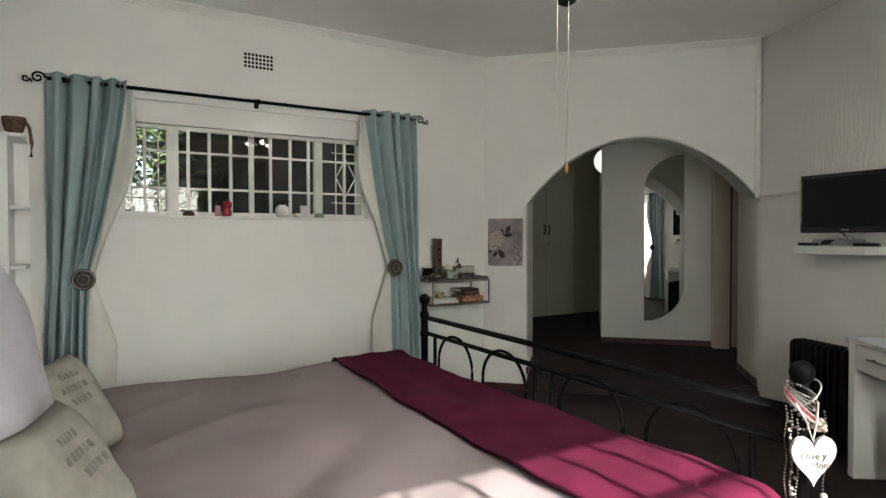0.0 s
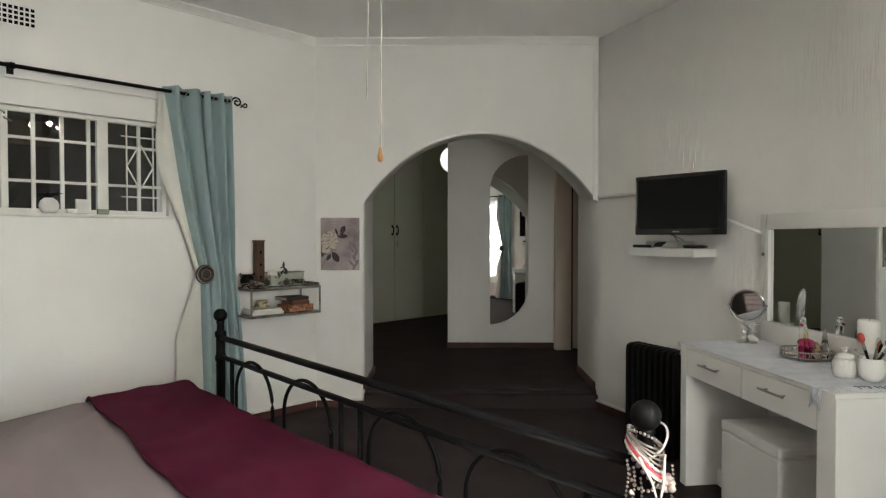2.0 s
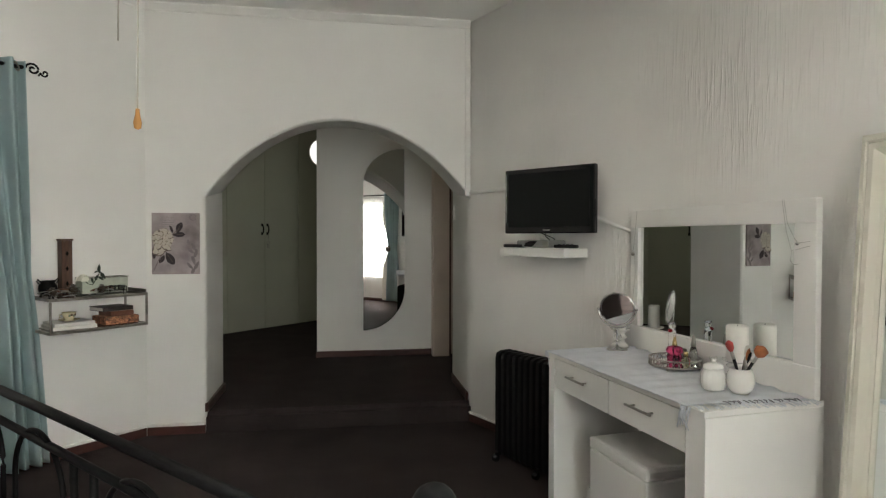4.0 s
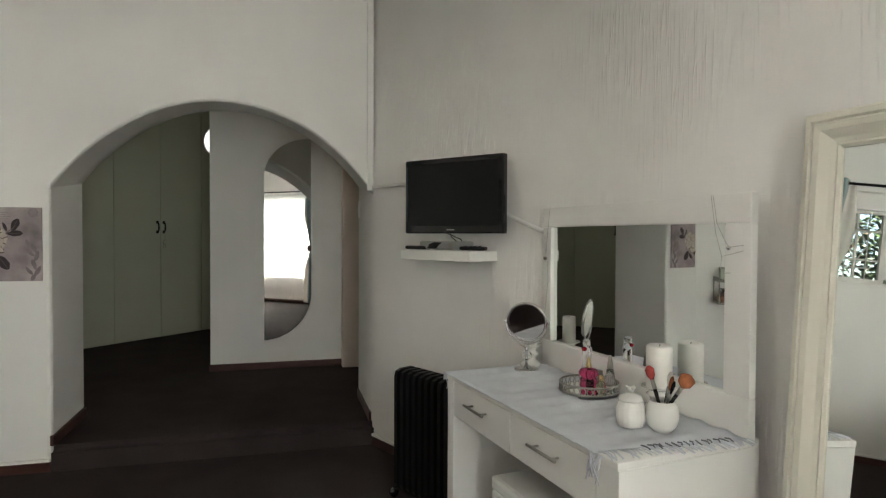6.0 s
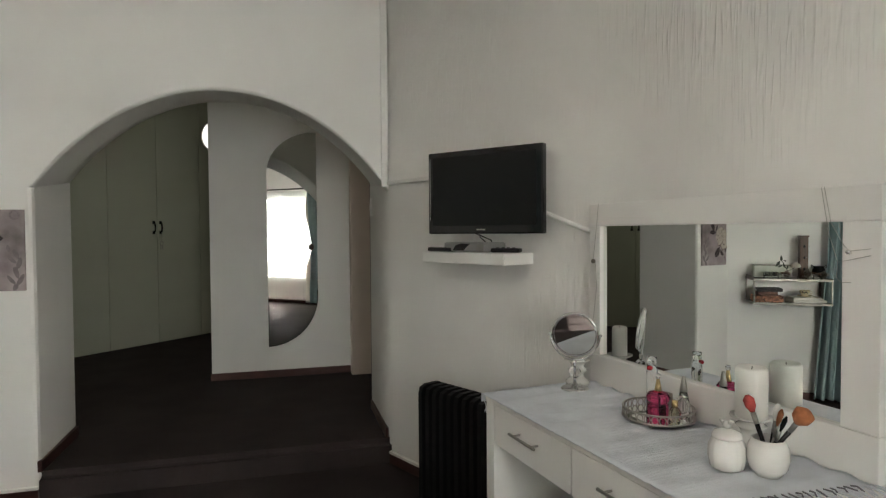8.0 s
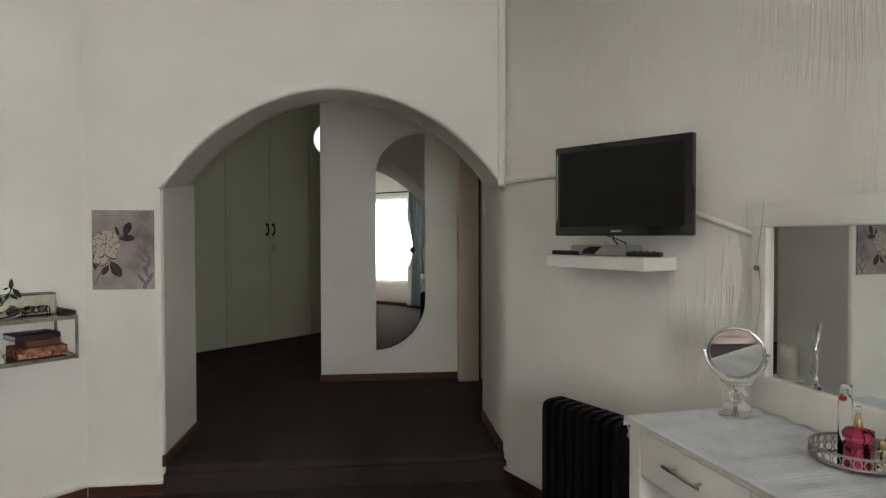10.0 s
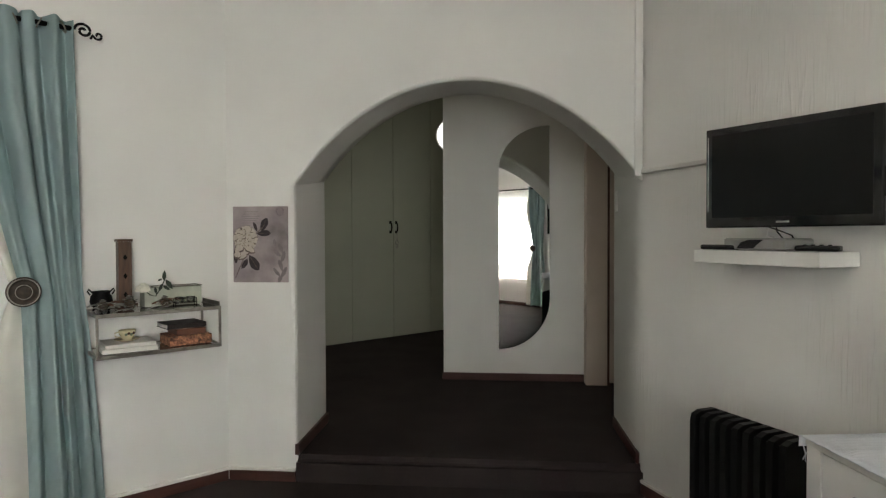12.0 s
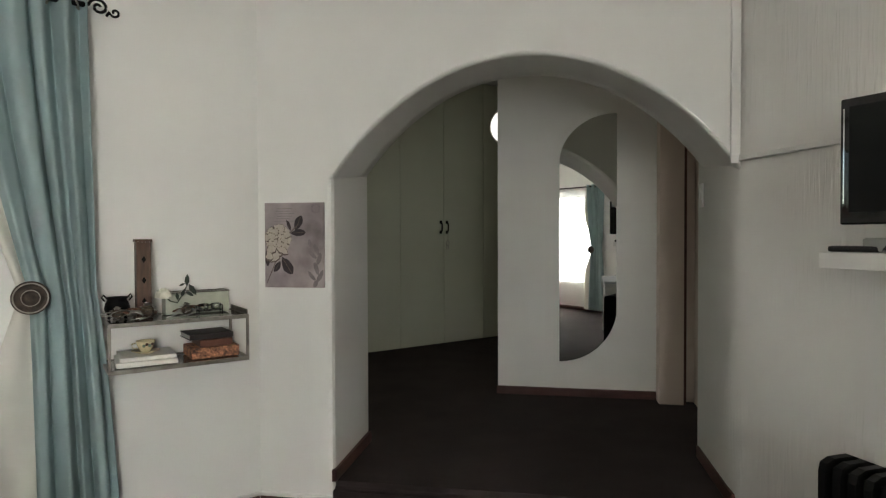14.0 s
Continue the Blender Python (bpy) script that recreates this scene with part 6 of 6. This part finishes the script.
def moulding(pts_a, pts_b, vert):
    prof = [(0.0, 0.0), (0.0, 0.030), (0.008, 0.042), (0.024, 0.046), (0.030, 0.040), (0.036, 0.046), (0.052, 0.044), (0.075, 0.026), (0.088, 0.020), (0.094, 0.024), (0.102, 0.018), (0.102, 0.0)]
    bm = bmesh.new()
    A, B = [], []
    for q, d in prof:
        if vert > 0:
            A.append(bm.verts.new((q, -d, q)))
            B.append(bm.verts.new((q, -d, FH - q)))
        elif vert < 0:
            A.append(bm.verts.new((FWD - q, -d, q)))
            B.append(bm.verts.new((FWD - q, -d, FH - q)))
        else:
            z = FH - q if pts_a else q
            A.append(bm.verts.new((q, -d, z)))
            B.append(bm.verts.new((FWD - q, -d, z)))
    n = len(prof)
    for k in range(n - 1):
        bm.faces.new((A[k], A[k + 1], B[k + 1], B[k]))
    return bm


part("frame_stile", moulding(0, 0, 1), M_CREAM, lm, "cream moulded frame side")
part("frame_stile", moulding(0, 0, -1), M_CREAM, lm, "cream moulded frame side")
part("frame_rail", moulding(1, 0, 0), M_CREAM, lm)
part("frame_rail", moulding(0, 0, 0), M_CREAM, lm)
part("back_board", box(0.0, FWD, 0.001, 0.012, 0.0, FH), M_DARKWOOD, lm)
flat(part("mirror_glass", box(0.101, FWD - 0.101, -0.012, -0.006, 0.101, FH - 0.101), M_MIRROR, lm))

# ---- bookcase by the bed ----
bc = thing("bookcase", m_window(4.20, 0.60), "white bookcase with open end shelves", "bookcase")
part("body", box(0.0, 0.595, 0.0, 0.34, FZ, 1.965, bevel=0.003), M_WHITE, bc)
for z in (0.02, 0.45, 0.86, 1.20, 1.54, 1.945):
    part("end_shelf", box(0.596, 0.67, 0.03, 0.335, z, z + 0.02, bevel=0.002), M_WHITE, bc)
part("end_back", box(0.596, 0.67, 0.3355, 0.34, FZ, 1.965), M_WHITE, bc)
bg = thing("handbag", m_window(3.72, 0.58, 1.965), "small purple bag standing on the bookcase", "bag")
part("bag_body", box(-0.10, 0.07, 0.02, 0.12, 0, 0.12, bevel=0.02), mat("purple_cloth", (0.12, 0.09, 0.28), 0.8, var=0.2), bg)
part("handle", tube([(-0.07, 0.07, 0.11), (-0.04, 0.07, 0.21), (0.01, 0.07, 0.21), (0.04, 0.07, 0.11)], 0.006, 8), M_PLASTIC, bg)
bk = thing("woven_basket", m_window(3.58, 0.52, 1.966), "small brown woven basket hanging over the bookcase edge", "basket")
part("basket_body", lathe([(0, 0), (0.04, 0), (0.055, 0.05), (0.06, 0.09), (0.052, 0.09), (0.045, 0.03), (0, 0.012)], 18), M_BASKET, bk)
part("trailing_beads", tube([(0.05, -0.02, 0.08), (0.075, -0.03, 0.03), (0.085, -0.03, -0.06), (0.08, -0.03, -0.13)], 0.009, 8), M_BASKET, bk)

# ---- jewellery hung on the bed post ----
PM = pose(1.143, 0.797, 0.015, 0, 0, 17)
bd = thing("bracelets", PM, "white, red and silver bangles and beads on the bed post", "bracelets")


def loop(name, r, z, tx, ty, thick, material, cx=0.0, cy=0.0, n=28, label=""):
    pts = []
    for k in range(n):
        a = 2 * math.pi * k / n
        pts.append((cx + r * math.cos(a), cy + r * math.sin(a), z + tx * math.cos(a) + ty * math.sin(a)))
    return part(name, tube(pts, thick, 7, closed=True), material, bd, label)


M_BANGLE = mat("white_bangle", (0.50, 0.47, 0.44), 0.3, var=0.05)
M_REDCORD = mat("red_cord", (0.45, 0.05, 0.06), 0.6, var=0.1)
M_TAUPE = mat("taupe_leather", (0.25, 0.21, 0.18), 0.6, var=0.2)
loop("bangle", 0.038, 0.905, -0.028, 0.024, 0.0042, M_BANGLE, label="white bangle")
loop("cord_bracelet", 0.037, 0.913, -0.028, 0.024, 0.0035, M_REDCORD, label="red cord bracelet")
loop("bangle", 0.036, 0.921, -0.027, 0.022, 0.0022, M_BANGLE)
for k in range(5):
    loop("leather_bracelet", 0.034 + 0.002 * (k % 2), 0.926 + 0.006 * k, -0.027 + 0.004 * k, 0.026 - 0.004 * k, 0.0022, M_TAUPE if k % 2 else M_STEEL)
loop("bangle", 0.034, 0.945, 0.030, 0.010, 0.0026, M_BANGLE, 0.012)
rng = random.Random(11)
for r, z, tx, ty, br, mm, n in ((0.034, 0.928, -0.030, 0.03, 0.0045, M_HEART, 24), (0.036, 0.900, -0.024, 0.030, 0.0050, M_STEEL, 22), (0.033, 0.885, 0.018, 0.026, 0.0042, M_PEARL, 22), (0.034, 0.948, -0.022, -0.01, 0.0036, M_STEEL, 28)):
    bm = bmesh.new()
    for k in range(n):
        a = 2 * math.pi * k / n
        rr = br * rng.uniform(0.8, 1.15)
        prof = [(0, -rr), (rr * 0.7, -rr * 0.7), (rr, 0), (rr * 0.7, rr * 0.7), (0, rr)]
        bmlathe(bm, prof, 8, Matrix.Translation((r * math.cos(a), r * math.sin(a), z + tx * math.cos(a) + ty * math.sin(a))))
    part("bead_string", bm, mm, bd, "strung beads")
bm = bmesh.new()
for k in range(7):
    a = k * 0.9
    bmlathe(bm, [(0, -0.009), (0.008, -0.006), (0.011, 0), (0.007, 0.007), (0, 0.009)], 7, Matrix.Translation((0.030 + 0.010 * math.cos(a), -0.030 + 0.006 * math.sin(2 * a), 0.865 + 0.012 * math.sin(a))))
part("charm_cluster", bm, M_PEARL, bd, "pale pink bead cluster")
for x, y, z0, z1, mm in ((0.043, -0.030, 0.90, 0.66, M_PEWTER), (-0.040, -0.018, 0.90, 0.58, M_PEWTER), (-0.030, -0.028, 0.88, 0.62, M_STEEL), (-0.046, -0.004, 0.91, 0.64, M_TAUPE)):
    bm = bmesh.new()
    n = int((z0 - z1) / 0.009)
    for k in range(n):
        bmlathe(bm, [(0, -0.0042), (0.0034, 0), (0, 0.0042)], 6, Matrix.Translation((x + 0.003 * math.sin(k * 0.5), y, z0 - k * 0.009)))
    part("hanging_chain", bm, mm, bd, "thin hanging chain")
for z, mm in ((0.675, M_CERAMIC), (0.650, M_TURQ)):
    part("chain_bead", ball(0.009, (0.043, -0.030, z), 12), mm, bd)
bm = bmesh.new()
for k in range(9):
    bmlathe(bm, [(0, -0.007), (0.006, 0), (0, 0.007)], 6, Matrix.Translation((-0.036 + 0.012 * rng.uniform(-1, 1), -0.02 + 0.01 * rng.uniform(-1, 1), 0.85 - 0.022 * k)))
part("hanging_charms", bm, M_PEARL, bd, "glassy brown and clear charms")

ht = thing("heart_ornament", PM @ pose(-0.006, -0.056, 0.846) @ Matrix.Scale(1.08, 4), "white wooden hanging heart with stamped lettering", "ornament")
o = []
for k in range(48):
    a = 2 * math.pi * k / 48
    x = 16 * math.sin(a) ** 3
    z = 13 * math.cos(a) - 5 * math.cos(2 * a) - 2 * math.cos(3 * a) - math.cos(4 * a)
    o.append((x * 0.0035, z * 0.0042 - 0.052))
bm = prism(o, -0.005, 0.005)
part("heart", bm, M_HEART, ht)
part("cord", tube([(-0.030, 0.02, 0.075), (-0.012, 0.004, 0.03), (0.0, 0.0, -0.015), (0.012, 0.004, 0.03), (0.026, 0.02, 0.075)], 0.0028, 6), M_BANGLE, ht, "white hanging cord")


def lettering(text, size, x, z):
    c = bpy.data.curves.new("lettering", "FONT")
    c.body, c.size, c.extrude = text, size, 0.0004
    tmp = bpy.data.objects.new("lettering", c)
    me = bpy.data.meshes.new_from_object(tmp)
    bpy.data.objects.remove(tmp)
    me.materials.append(M_STAMP)
    ob = new("lettering", me)
    ob.parent = ht
    ob.matrix_basis = pose(x, -0.0056, z, 90, 0, 0)


lettering("Love y", 0.024, -0.034, -0.056)
lettering("Mom", 0.022, -0.006, -0.078)
